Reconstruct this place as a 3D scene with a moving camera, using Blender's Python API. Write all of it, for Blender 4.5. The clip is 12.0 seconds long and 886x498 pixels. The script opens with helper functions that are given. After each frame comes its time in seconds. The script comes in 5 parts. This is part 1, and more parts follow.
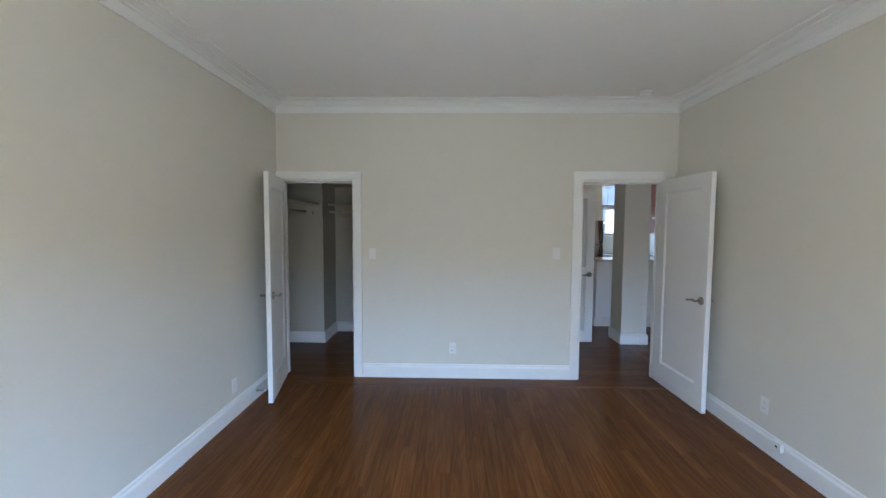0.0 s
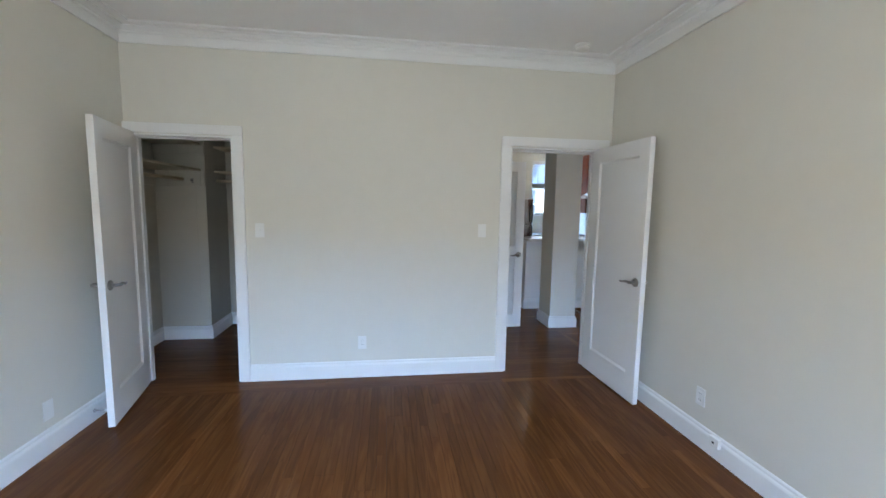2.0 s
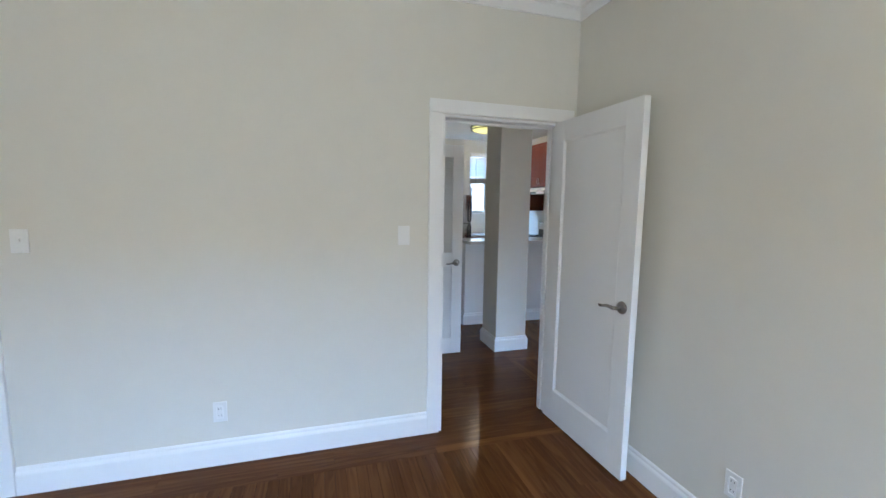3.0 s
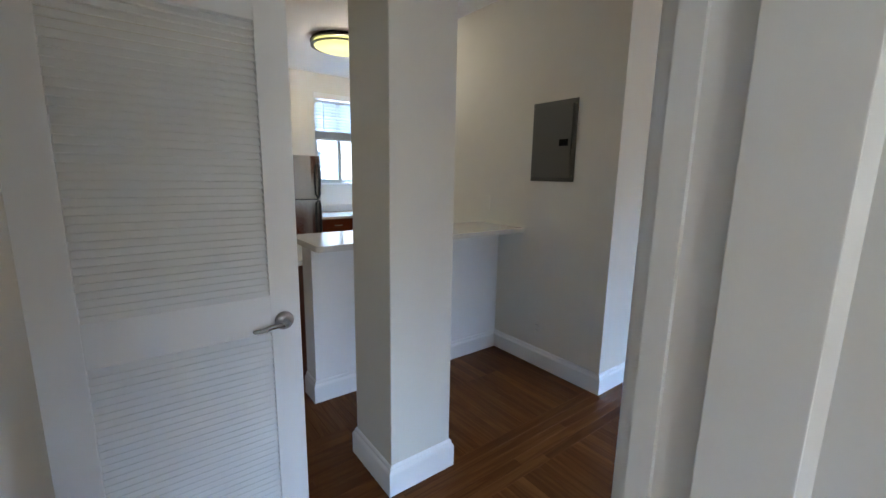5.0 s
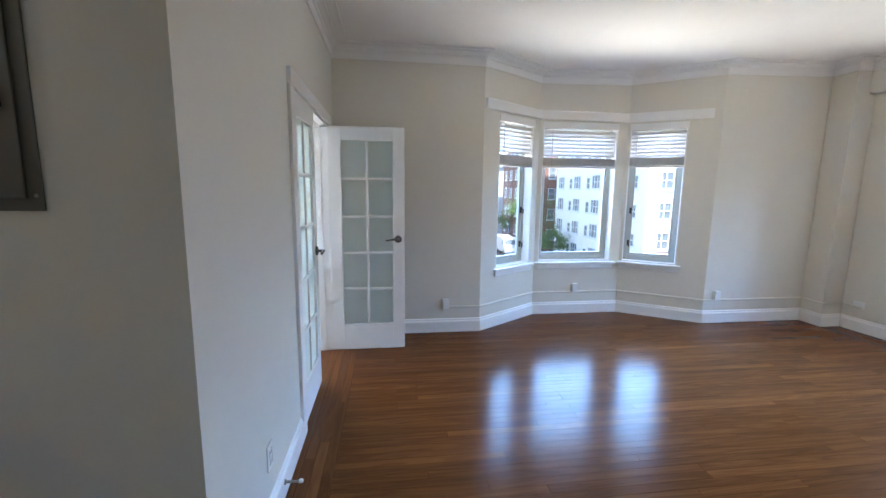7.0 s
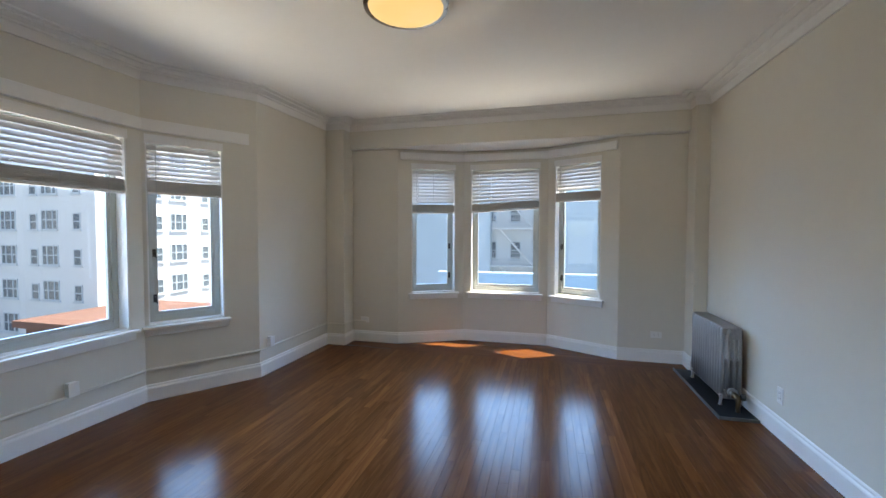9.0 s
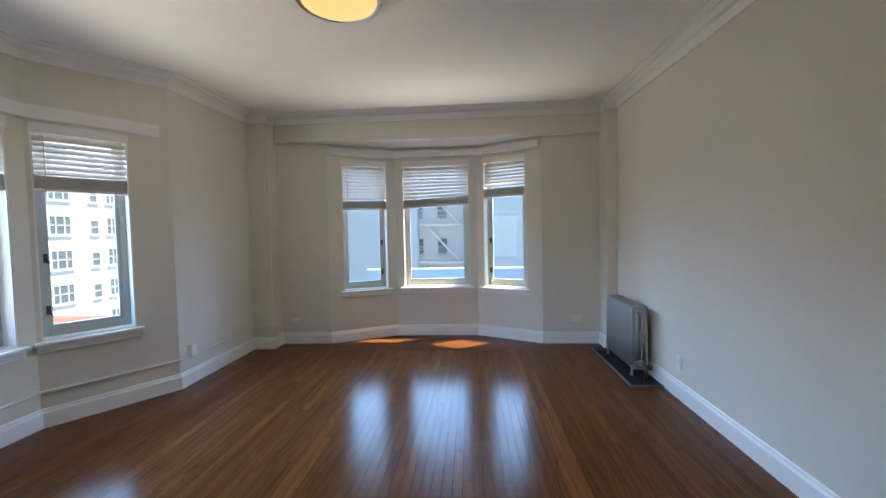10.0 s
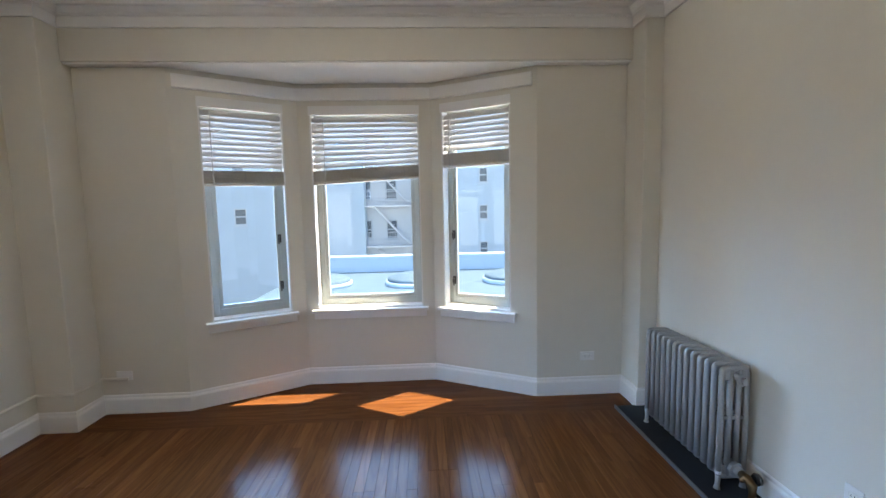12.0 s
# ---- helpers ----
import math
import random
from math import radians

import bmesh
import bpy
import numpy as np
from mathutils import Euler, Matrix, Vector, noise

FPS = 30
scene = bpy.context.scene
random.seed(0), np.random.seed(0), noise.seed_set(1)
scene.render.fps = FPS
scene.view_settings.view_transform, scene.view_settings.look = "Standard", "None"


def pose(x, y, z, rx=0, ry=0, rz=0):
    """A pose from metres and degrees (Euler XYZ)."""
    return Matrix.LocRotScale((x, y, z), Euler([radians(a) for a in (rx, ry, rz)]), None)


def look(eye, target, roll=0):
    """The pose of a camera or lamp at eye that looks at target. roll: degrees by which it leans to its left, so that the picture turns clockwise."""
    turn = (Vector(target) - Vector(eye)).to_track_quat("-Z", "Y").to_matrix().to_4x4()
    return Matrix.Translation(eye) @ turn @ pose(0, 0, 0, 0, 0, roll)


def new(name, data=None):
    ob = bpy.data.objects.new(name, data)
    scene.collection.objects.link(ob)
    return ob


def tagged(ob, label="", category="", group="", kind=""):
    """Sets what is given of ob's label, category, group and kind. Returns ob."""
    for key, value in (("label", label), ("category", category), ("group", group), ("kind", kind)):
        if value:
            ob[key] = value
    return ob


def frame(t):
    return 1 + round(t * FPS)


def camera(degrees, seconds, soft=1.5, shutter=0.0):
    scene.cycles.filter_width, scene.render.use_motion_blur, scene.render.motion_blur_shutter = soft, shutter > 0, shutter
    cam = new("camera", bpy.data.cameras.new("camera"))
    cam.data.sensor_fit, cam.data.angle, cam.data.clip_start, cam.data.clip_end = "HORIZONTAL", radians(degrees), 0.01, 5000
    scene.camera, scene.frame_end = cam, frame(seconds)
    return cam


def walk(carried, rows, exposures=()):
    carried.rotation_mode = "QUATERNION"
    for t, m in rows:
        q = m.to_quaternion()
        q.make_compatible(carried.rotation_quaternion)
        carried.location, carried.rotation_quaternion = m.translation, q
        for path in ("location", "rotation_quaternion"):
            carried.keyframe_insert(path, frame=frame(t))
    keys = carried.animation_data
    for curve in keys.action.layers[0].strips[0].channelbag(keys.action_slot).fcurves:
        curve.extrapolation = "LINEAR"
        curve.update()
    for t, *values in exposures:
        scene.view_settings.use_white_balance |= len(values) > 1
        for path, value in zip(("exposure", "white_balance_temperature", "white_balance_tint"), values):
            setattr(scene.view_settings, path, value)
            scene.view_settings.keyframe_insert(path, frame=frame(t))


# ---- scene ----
cam = camera(95.2, 12.0)
PATH = [
    (0, (0.363, 0.258, 1.595), (0.319, 2.254, 1.468), 0.3),
    (0.5, (0.404, 0.23, 1.56), (0.445, 2.221, 1.372), 0.7),
    (1, (0.408, 0.202, 1.531), (0.508, 2.188, 1.312), 0.9),
    (1.5, (0.45, 0.409, 1.507), (0.614, 2.389, 1.279), 1.0),
    (2, (0.588, 0.868, 1.513), (0.862, 2.838, 1.298), 1.0),
    (2.5, (0.721, 1.373, 1.507), (1.144, 3.317, 1.306), 0.8),
    (3, (0.944, 1.93, 1.482), (1.513, 3.835, 1.266), 0.8),
    (3.2, (1.041, 2.157, 1.484), (1.673, 4.043, 1.271), 0.6),
    (4.8, (1.738, 3.941, 1.405), (2.836, 5.583, 1.096), 0.5),
    (5, (1.794, 4.168, 1.458), (2.987, 5.735, 1.102), 1.0),
    (5.2, (1.935, 4.333, 1.478), (3.162, 5.867, 1.100), 0.8),
    (5.5, (2.076, 4.632, 1.467), (3.457, 6.027, 1.087), 1.1),
    (6, (2.326, 4.924, 1.452), (4.039, 5.886, 1.079), 0.8),
    (6.5, (2.66, 5.036, 1.476), (4.598, 5.39, 1.134), 0.7),
    (7, (3.072, 5.025, 1.497), (5.033, 4.763, 1.206), 0.7),
    (7.2, (3.23, 5.02, 1.49), (5.149, 4.522, 1.23), 0.6),
    (8.8, (4.311, 4.872, 1.441), (5.047, 3.013, 1.366), 0.7),
    (9, (4.379, 4.887, 1.435), (4.878, 2.951, 1.365), 0.1),
    (9.5, (4.441, 5.006, 1.429), (4.616, 3.015, 1.354), -0.8),
    (10, (4.447, 4.962, 1.413), (4.591, 2.969, 1.327), -1.2),
    (10.5, (4.46, 4.606, 1.419), (4.565, 2.612, 1.304), -1.1),
    (11, (4.445, 4.126, 1.456), (4.484, 2.132, 1.303), -1.1),
    (11.5, (4.493, 3.597, 1.438), (4.442, 1.605, 1.272), -1.1),
    (12, (4.455, 2.985, 1.487), (4.363, 0.996, 1.301), -1.2),
]
walk(cam, [(t, look(e, g, r)) for t, e, g, r in PATH],
     [(0, 2.1, 7300, 10), (2, 2.4, 7250, 10), (3, 2.5, 7200, 10), (5, 2.7, 7500, 10), (5.6, 3.15, 7400, 10), (6.1, 3.0, 7350, 10), (6.5, 2.78, 7300, 10), (7.2, 2.42, 7250, 10), (9, 1.63, 8150, 10), (12, 1.85, 8150, 10)])

# ---- world, sun, lamps ----
SUN_FROM = Vector((-0.87, -0.50, 2.05)).normalized()
world = bpy.data.worlds.new("sky_world")
scene.world = world
world.use_nodes = True
wn = world.node_tree
sky = wn.nodes.new("ShaderNodeTexSky")
sky.sky_type = 'NISHITA'
sky.sun_disc = False
sky.sun_elevation = math.asin(SUN_FROM.z)
sky.sun_rotation = math.atan2(SUN_FROM.x, SUN_FROM.y)
wn.links.new(sky.outputs[0], wn.nodes["Background"].inputs[0])
wn.nodes["Background"].inputs[1].default_value = 0.14
sun_data = bpy.data.lights.new("sun", 'SUN')
sun_data.energy = 5.0
sun_data.angle = radians(0.53)
sun_data.color = (1.0, 0.97, 0.92)
sun = new("sun", sun_data)
sun.matrix_world = look(SUN_FROM * 50, (0, 0, 0))


def area_lamp(name, eye, target, w, h, watts, color):
    d = bpy.data.lights.new(name, 'AREA')
    d.shape, d.size, d.size_y, d.energy, d.color = 'RECTANGLE', w, h, watts, color
    ob = new(name, d)
    ob.matrix_world = look(eye, target)
    return ob


def bulb(name, at, watts, color):
    d = bpy.data.lights.new(name, 'POINT')
    d.energy, d.color, d.shadow_soft_size = watts, color, 0.03
    ob = new(name, d)
    ob.location = at
    return ob


SKYLIGHT = (0.255, 0.51, 1.0)
BOUNCE_FILL = (1.0, 0.98, 0.95)
# added lamp panels for sky above the roofs and sunlit street below, each side of the sight lines
area_lamp("south_bay_sky_panel", (4.93, -5.2, 3.62), (4.93, 0.0, 1.2), 14.0, 2.9, 1000, SKYLIGHT)
area_lamp("south_bay_fill_panel", (4.93, -2.6, -1.3), (4.93, 0.2, 1.6), 7.0, 1.6, 120, BOUNCE_FILL)
area_lamp("east_bay_sky_panel", (12.4, 2.76, 3.62), (7.2, 2.76, 1.2), 14.0, 2.9, 1080, SKYLIGHT)
area_lamp("east_bay_fill_panel", (9.8, 2.76, -1.3), (7.0, 2.76, 1.6), 7.0, 1.6, 120, BOUNCE_FILL)
area_lamp("bedroom_window_daylight", (0.6, -0.75, 1.4), (0.6, 2.0, 2.0), 2.9, 1.6, 13, (0.84, 0.94, 1.0))
area_lamp("kitchen_window_daylight", (4.45, 10.5, 2.9), (4.3, 8.5, 1.0), 1.4, 1.0, 80, SKYLIGHT)
# added lamp that brightens the lobby from an unseen opening
area_lamp("lobby_fill_light", (7.20, 6.35, 1.5), (5.0, 6.35, 1.4), 0.66, 1.36, 6, (0.9, 0.95, 1.0))
LIT = (1.0, 0.90, 0.72)
bulb("living_room_bulb", (5.19, 2.613, 2.743), 3.5, LIT)
bulb("kitchen_bulb", (3.64, 8.38, 2.726), 6.0, (1.0, 0.95, 0.86))
bulb("bedroom_bulb", (0.69, 1.95, 2.707), 1.1, LIT)


# ---- materials ----


def mat(name, base, rough=0.6, metal=0.0, grain=0.0, scale=20.0, bump=0.0, coat=0.0, stain=0.0, stretch=(1, 1, 1), spec=0.5):
    """A surface with fine grain and broad stains round a base colour."""
    m = bpy.data.materials.new(name)
    m.use_nodes = True
    n, l = m.node_tree.nodes, m.node_tree.links
    b = n["Principled BSDF"]
    b.inputs["Base Color"].default_value = (*base, 1)
    b.inputs["Roughness"].default_value = rough
    b.inputs["Metallic"].default_value = metal
    b.inputs["Specular IOR Level"].default_value = spec
    b.inputs["Coat Weight"].default_value = coat
    tc = n.new("ShaderNodeTexCoord")
    mp = n.new("ShaderNodeMapping")
    mp.inputs["Scale"].default_value = stretch
    l.new(tc.outputs["Object"], mp.inputs[0])
    fine = n.new("ShaderNodeTexNoise")
    fine.inputs["Scale"].default_value = scale
    fine.inputs["Detail"].default_value = 5
    l.new(mp.outputs[0], fine.inputs["Vector"])
    if grain or stain:
        broad = n.new("ShaderNodeTexNoise")
        broad.inputs["Scale"].default_value = scale * 0.06 + 0.6
        broad.inputs["Detail"].default_value = 3
        l.new(mp.outputs[0], broad.inputs["Vector"])
        mix = n.new("ShaderNodeMix")
        mix.data_type = 'RGBA'
        mix.inputs["A"].default_value = (*[c * (1 - grain - stain) for c in base], 1)
        mix.inputs["B"].default_value = (*[min(1, c * (1 + grain + stain)) for c in base], 1)
        add = n.new("ShaderNodeMath")
        add.operation = 'MULTIPLY_ADD'
        l.new(fine.outputs[0], add.inputs[0])
        add.inputs[1].default_value = grain / (grain + stain)
        sub = n.new("ShaderNodeMath")
        sub.operation = 'MULTIPLY'
        sub.inputs[1].default_value = stain / (grain + stain)
        l.new(broad.outputs[0], sub.inputs[0])
        l.new(sub.outputs[0], add.inputs[2])
        l.new(add.outputs[0], mix.inputs["Factor"])
        l.new(mix.outputs["Result"], b.inputs["Base Color"])
        rr = n.new("ShaderNodeMapRange")
        rr.inputs["To Min"].default_value = rough * 0.85
        rr.inputs["To Max"].default_value = min(1, rough * 1.15)
        l.new(broad.outputs[0], rr.inputs[0])
        l.new(rr.outputs[0], b.inputs["Roughness"])
    if bump:
        bp = n.new("ShaderNodeBump")
        bp.inputs["Strength"].default_value = bump
        bp.inputs["Distance"].default_value = 0.004
        l.new(fine.outputs[0], bp.inputs["Height"])
        l.new(bp.outputs[0], b.inputs["Normal"])
    return m


def glass_mat(name, rough=0.0, tint=(0.97, 0.99, 1.0), gloss=0.06):
    """Thin pane: clear or frosted passage with a faint mirror on top."""
    m = bpy.data.materials.new(name)
    m.use_nodes = True
    n, l = m.node_tree.nodes, m.node_tree.links
    for x in list(n):
        n.remove(x)
    out = n.new("ShaderNodeOutputMaterial")
    mix = n.new("ShaderNodeMixShader")
    if rough:
        a = n.new("ShaderNodeMixShader")
        a.inputs[0].default_value = 0.65
        tr = n.new("ShaderNodeBsdfTranslucent")
        tr.inputs[0].default_value = (*tint, 1)
        df = n.new("ShaderNodeBsdfDiffuse")
        df.inputs[0].default_value = (*[c * 0.8 for c in tint], 1)
        l.new(df.outputs[0], a.inputs[1])
        l.new(tr.outputs[0], a.inputs[2])
    else:
        a = n.new("ShaderNodeBsdfTransparent")
        a.inputs[0].default_value = (*tint, 1)
    g = n.new("ShaderNodeBsdfGlossy")
    g.inputs["Roughness"].default_value = 0.02 + rough
    mix.inputs[0].default_value = gloss
    l.new(a.outputs[0], mix.inputs[1])
    l.new(g.outputs[0], mix.inputs[2])
    l.new(mix.outputs[0], out.inputs[0])
    return m


def glow_mat(name, color, strength):
    m = bpy.data.materials.new(name)
    m.use_nodes = True
    b = m.node_tree.nodes["Principled BSDF"]
    b.inputs["Base Color"].default_value = (0.2, 0.19, 0.16, 1)
    b.inputs["Roughness"].default_value = 0.35
    b.inputs["Emission Color"].default_value = (*color, 1)
    b.inputs["Emission Strength"].default_value = strength
    return m


def wood_floor(name, island, axis="y"):
    """Oiled fir strips: long grain, cathedral figure, each strip with a tone of its own."""
    m = bpy.data.materials.new(name)
    m.use_nodes = True
    n, l = m.node_tree.nodes, m.node_tree.links
    b = n["Principled BSDF"]
    if island:
        rnd = n.new("ShaderNodeNewGeometry").outputs["Random Per Island"]
    else:
        rnd = n.new("ShaderNodeObjectInfo").outputs["Random"]
    pos = n.new("ShaderNodeNewGeometry").outputs["Position"]
    off = n.new("ShaderNodeMath")
    off.operation = 'MULTIPLY'
    off.inputs[1].default_value = 37.0
    l.new(rnd, off.inputs[0])
    shift = n.new("ShaderNodeCombineXYZ")
    l.new(off.outputs[0], shift.inputs[0])
    l.new(off.outputs[0], shift.inputs[1])
    l.new(off.outputs[0], shift.inputs[2])
    addv = n.new("ShaderNodeVectorMath")
    l.new(pos, addv.inputs[0])
    l.new(shift.outputs[0], addv.inputs[1])
    mp = n.new("ShaderNodeMapping")
    mp.inputs["Scale"].default_value = (1.0, 0.07, 1.0) if axis == "y" else (0.07, 1.0, 1.0)
    l.new(addv.outputs[0], mp.inputs[0])
    wave = n.new("ShaderNodeTexNoise")
    wave.inputs["Scale"].default_value = 16
    wave.inputs["Detail"].default_value = 2.5
    wave.inputs["Distortion"].default_value = 0.9
    l.new(mp.outputs[0], wave.inputs["Vector"])
    fine = n.new("ShaderNodeTexNoise")
    fine.inputs["Scale"].default_value = 170
    fine.inputs["Detail"].default_value = 3
    l.new(mp.outputs[0], fine.inputs["Vector"])
    ring = n.new("ShaderNodeMath")
    ring.operation = 'MULTIPLY'
    ring.inputs[1].default_value = 4.0
    l.new(wave.outputs[0], ring.inputs[0])
    frac = n.new("ShaderNodeMath")
    frac.operation = 'PINGPONG'
    frac.inputs[1].default_value = 0.5
    l.new(ring.outputs[0], frac.inputs[0])
    figure = n.new("ShaderNodeMath")
    figure.operation = 'MULTIPLY_ADD'
    l.new(frac.outputs[0], figure.inputs[0])
    figure.inputs[1].default_value = 0.9
    soft = n.new("ShaderNodeMath")
    soft.operation = 'MULTIPLY'
    soft.inputs[1].default_value = 0.12
    l.new(fine.outputs[0], soft.inputs[0])
    l.new(soft.outputs[0], figure.inputs[2])
    ramp = n.new("ShaderNodeValToRGB")
    ramp.color_ramp.elements[0].position = 0.0
    ramp.color_ramp.elements[0].color = (0.104, 0.035, 0.0115, 1)
    ramp.color_ramp.elements[1].position = 0.62
    ramp.color_ramp.elements[1].color = (0.172, 0.064, 0.0215, 1)
    l.new(figure.outputs[0], ramp.inputs[0])
    tone = n.new("ShaderNodeValToRGB")
    for at, v in ((0.35, 0.50), (0.80, 0.55), (0.92, 0.63)):
        el = tone.color_ramp.elements.new(at)
        el.color = (v, v, v, 1)
    tone.color_ramp.elements[0].color = (0.43, 0.43, 0.43, 1)
    tone.color_ramp.elements[-1].color = (0.76, 0.76, 0.76, 1)
    l.new(rnd, tone.inputs[0])
    twice = n.new("ShaderNodeMath")
    twice.operation = 'MULTIPLY'
    twice.inputs[1].default_value = 1.95
    l.new(tone.outputs[0], twice.inputs[0])
    sc = n.new("ShaderNodeVectorMath")
    sc.operation = 'SCALE'
    l.new(ramp.outputs[0], sc.inputs[0])
    l.new(twice.outputs[0], sc.inputs["Scale"])
    l.new(sc.outputs[0], b.inputs["Base Color"])
    b.inputs["Specular IOR Level"].default_value = 0.08
    dirt = n.new("ShaderNodeTexNoise")
    dirt.inputs["Scale"].default_value = 3.5
    dirt.inputs["Detail"].default_value = 4
    l.new(pos, dirt.inputs["Vector"])
    rr = n.new("ShaderNodeMapRange")
    rr.inputs["To Min"].default_value = 0.16
    rr.inputs["To Max"].default_value = 0.23
    l.new(dirt.outputs[0], rr.inputs[0])
    l.new(rr.outputs[0], b.inputs["Roughness"])
    bp = n.new("ShaderNodeBump")
    bp.inputs["Strength"].default_value = 0.05
    bp.inputs["Distance"].default_value = 0.002
    l.new(figure.outputs[0], bp.inputs["Height"])
    l.new(bp.outputs[0], b.inputs["Normal"])
    return m


WALL = mat("greige_wall_paint", (0.72, 0.695, 0.625), 0.62, grain=0.012, scale=140, bump=0.05, stain=0.025)
CEIL = mat("white_ceiling_paint", (0.88, 0.875, 0.86), 0.8, grain=0.01, scale=120, bump=0.05, stain=0.02)
TRIM = mat("white_trim_paint", (0.84, 0.84, 0.83), 0.35, grain=0.01, scale=60, bump=0.03, stain=0.02)
DOORW = mat("white_door_paint", (0.83, 0.83, 0.82), 0.38, grain=0.01, scale=70, bump=0.03, stain=0.02)
# room greige made darker: the closet's dimness is put into the colour
CLOSETDIM = mat("dimmed_closet_greige", (0.56, 0.53, 0.46), 0.7, grain=0.02, scale=90, bump=0.05, stain=0.04)
NICKEL = mat("satin_nickel", (0.34, 0.325, 0.305), 0.28, 1.0, grain=0.03, scale=200)
DARKMETAL = mat("dark_bronze_metal", (0.06, 0.055, 0.05), 0.4, 0.8, grain=0.05, scale=90)
PLASTIC = mat("white_plastic", (0.82, 0.82, 0.80), 0.35, grain=0.01, scale=50)
SLOT = mat("dark_slot", (0.03, 0.03, 0.03), 0.6, grain=0.05)
SUBFLOOR = mat("dark_subfloor", (0.035, 0.016, 0.008), 0.8, grain=0.1, scale=30)
PLANK = wood_floor("oiled_fir_strip", False)
PLANKS = wood_floor("oiled_fir_strips", True)
PLANK_X = wood_floor("oiled_fir_strip_across", False, "x")
PLANKS_X = wood_floor("oiled_fir_strips_across", True, "x")
BLIND = mat("white_blind_slat", (0.52, 0.525, 0.53), 0.45, grain=0.02, scale=60, stretch=(0.2, 1, 1))
BLINDSTACK = mat("aged_white_blind_stack", (0.62, 0.60, 0.57), 0.55, grain=0.05, scale=60, stain=0.05)
VINYL = mat("window_sash_paint", (0.47, 0.50, 0.48), 0.35, grain=0.02, scale=60, stain=0.03)
# clear panes tinted blue to carry the haze of the view outside
PANE = glass_mat("haze_tinted_window_glass", 0.0, (0.88, 0.945, 1.0))
FROST = glass_mat("frosted_glass", 0.35, (0.80, 0.86, 0.83), 0.05)
SILVER = mat("silver_radiator_paint", (0.40, 0.405, 0.415), 0.38, 0.5, grain=0.05, scale=120, bump=0.25, stain=0.08)
SLATE = mat("dark_slate_plate", (0.014, 0.017, 0.020), 0.6, grain=0.15, scale=40, bump=0.1, spec=0.2)
AGEDNICKEL = mat("dark_aged_nickel", (0.16, 0.15, 0.14), 0.3, 1.0, grain=0.05, scale=160)
STEELGREY = mat("dull_grey_steel", (0.20, 0.21, 0.22), 0.4, 0.7, grain=0.08, scale=60)
BRASS = mat("aged_brass", (0.13, 0.075, 0.035), 0.4, 0.9, grain=0.15, scale=40)
PANELGREY = mat("grey_enamel_panel", (0.115, 0.115, 0.105), 0.42, 0.2, grain=0.02, scale=120, stain=0.03)
STEEL = mat("brushed_stainless", (0.64, 0.64, 0.64), 0.20, 1.0, grain=0.012, scale=160, stretch=(0.03, 1, 1))
MATTBLACK = mat("matt_black_plastic", (0.006, 0.006, 0.006), 0.8, grain=0.05, spec=0.1)
BLACK = mat("black_appliance_plastic", (0.015, 0.015, 0.016), 0.3, grain=0.05)
CHERRY = mat("red_cherry_wood", (0.145, 0.030, 0.0085), 0.38, grain=0.22, scale=26, stretch=(1, 1, 0.12), stain=0.1, bump=0.04, spec=0.2)
QUARTZ = mat("white_quartz", (0.72, 0.70, 0.66), 0.14, grain=0.05, scale=220, stain=0.02, coat=0.2)
WHITEENAMEL = mat("white_enamel", (0.80, 0.80, 0.80), 0.2, grain=0.01, scale=60)
LAMPGLASS = glow_mat("lit_warm_glass", (1.0, 0.70, 0.30), 0.30)
LAMPGREEN = glow_mat("lit_yellow_glass", (0.92, 0.92, 0.36), 0.22)
SHELFWOOD = mat("cream_shelf_paint", (0.62, 0.54, 0.40), 0.5, grain=0.05, scale=60)
STUCCO = mat("white_stucco", (0.72, 0.74, 0.76), 0.9, grain=0.03, scale=8, stain=0.05)
STUCCOB = mat("pale_blue_stucco", (0.55, 0.61, 0.66), 0.9, grain=0.03, scale=8, stain=0.05)
BRICKRED = mat("red_brown_brick_wall", (0.20, 0.10, 0.075), 0.85, grain=0.2, scale=14, stain=0.15)
FARGLASS = mat("far_window_glass", (0.13, 0.16, 0.19), 0.1, grain=0.3, scale=0.6)
ASPHALT = mat("asphalt", (0.05, 0.05, 0.052), 0.9, grain=0.15, scale=10, stain=0.2)
CONCRETE = mat("concrete", (0.27, 0.265, 0.26), 0.9, grain=0.08, scale=12, stain=0.1)
# white stucco with the south side's blue shade and haze in its colour
STUCCOHAZE = mat("blue_hazed_white_stucco", (0.46, 0.57, 0.66), 0.9, grain=0.03, scale=8, stain=0.06)
# grey roof whose blue cast is outdoor haze mixed into the base colour
ROOFHAZE = mat("blue_hazed_grey_roof", (0.085, 0.14, 0.18), 0.7, grain=0.06, scale=3, stain=0.15)
LEAF = mat("street_tree_leaves", (0.075, 0.14, 0.03), 0.6, grain=0.35, scale=3)
BARK = mat("tree_bark", (0.09, 0.065, 0.045), 0.9, grain=0.3, scale=12)
CARWHITE = mat("white_car_paint", (0.75, 0.76, 0.78), 0.2, coat=0.6, grain=0.01)
RUBBER = mat("tyre_rubber", (0.02, 0.02, 0.02), 0.8, grain=0.1)

# ---- builders ----


def link(name, bm, material, parent=None, label="", smooth=False):
    me = bpy.data.meshes.new(name)
    bmesh.ops.recalc_face_normals(bm, faces=bm.faces)
    bm.to_mesh(me)
    bm.free()
    me.materials.append(material)
    if smooth:
        for p in me.polygons:
            p.use_smooth = True
    ob = new(name, me)
    if parent:
        ob.parent = parent
    if label:
        ob["label"] = label
    return ob


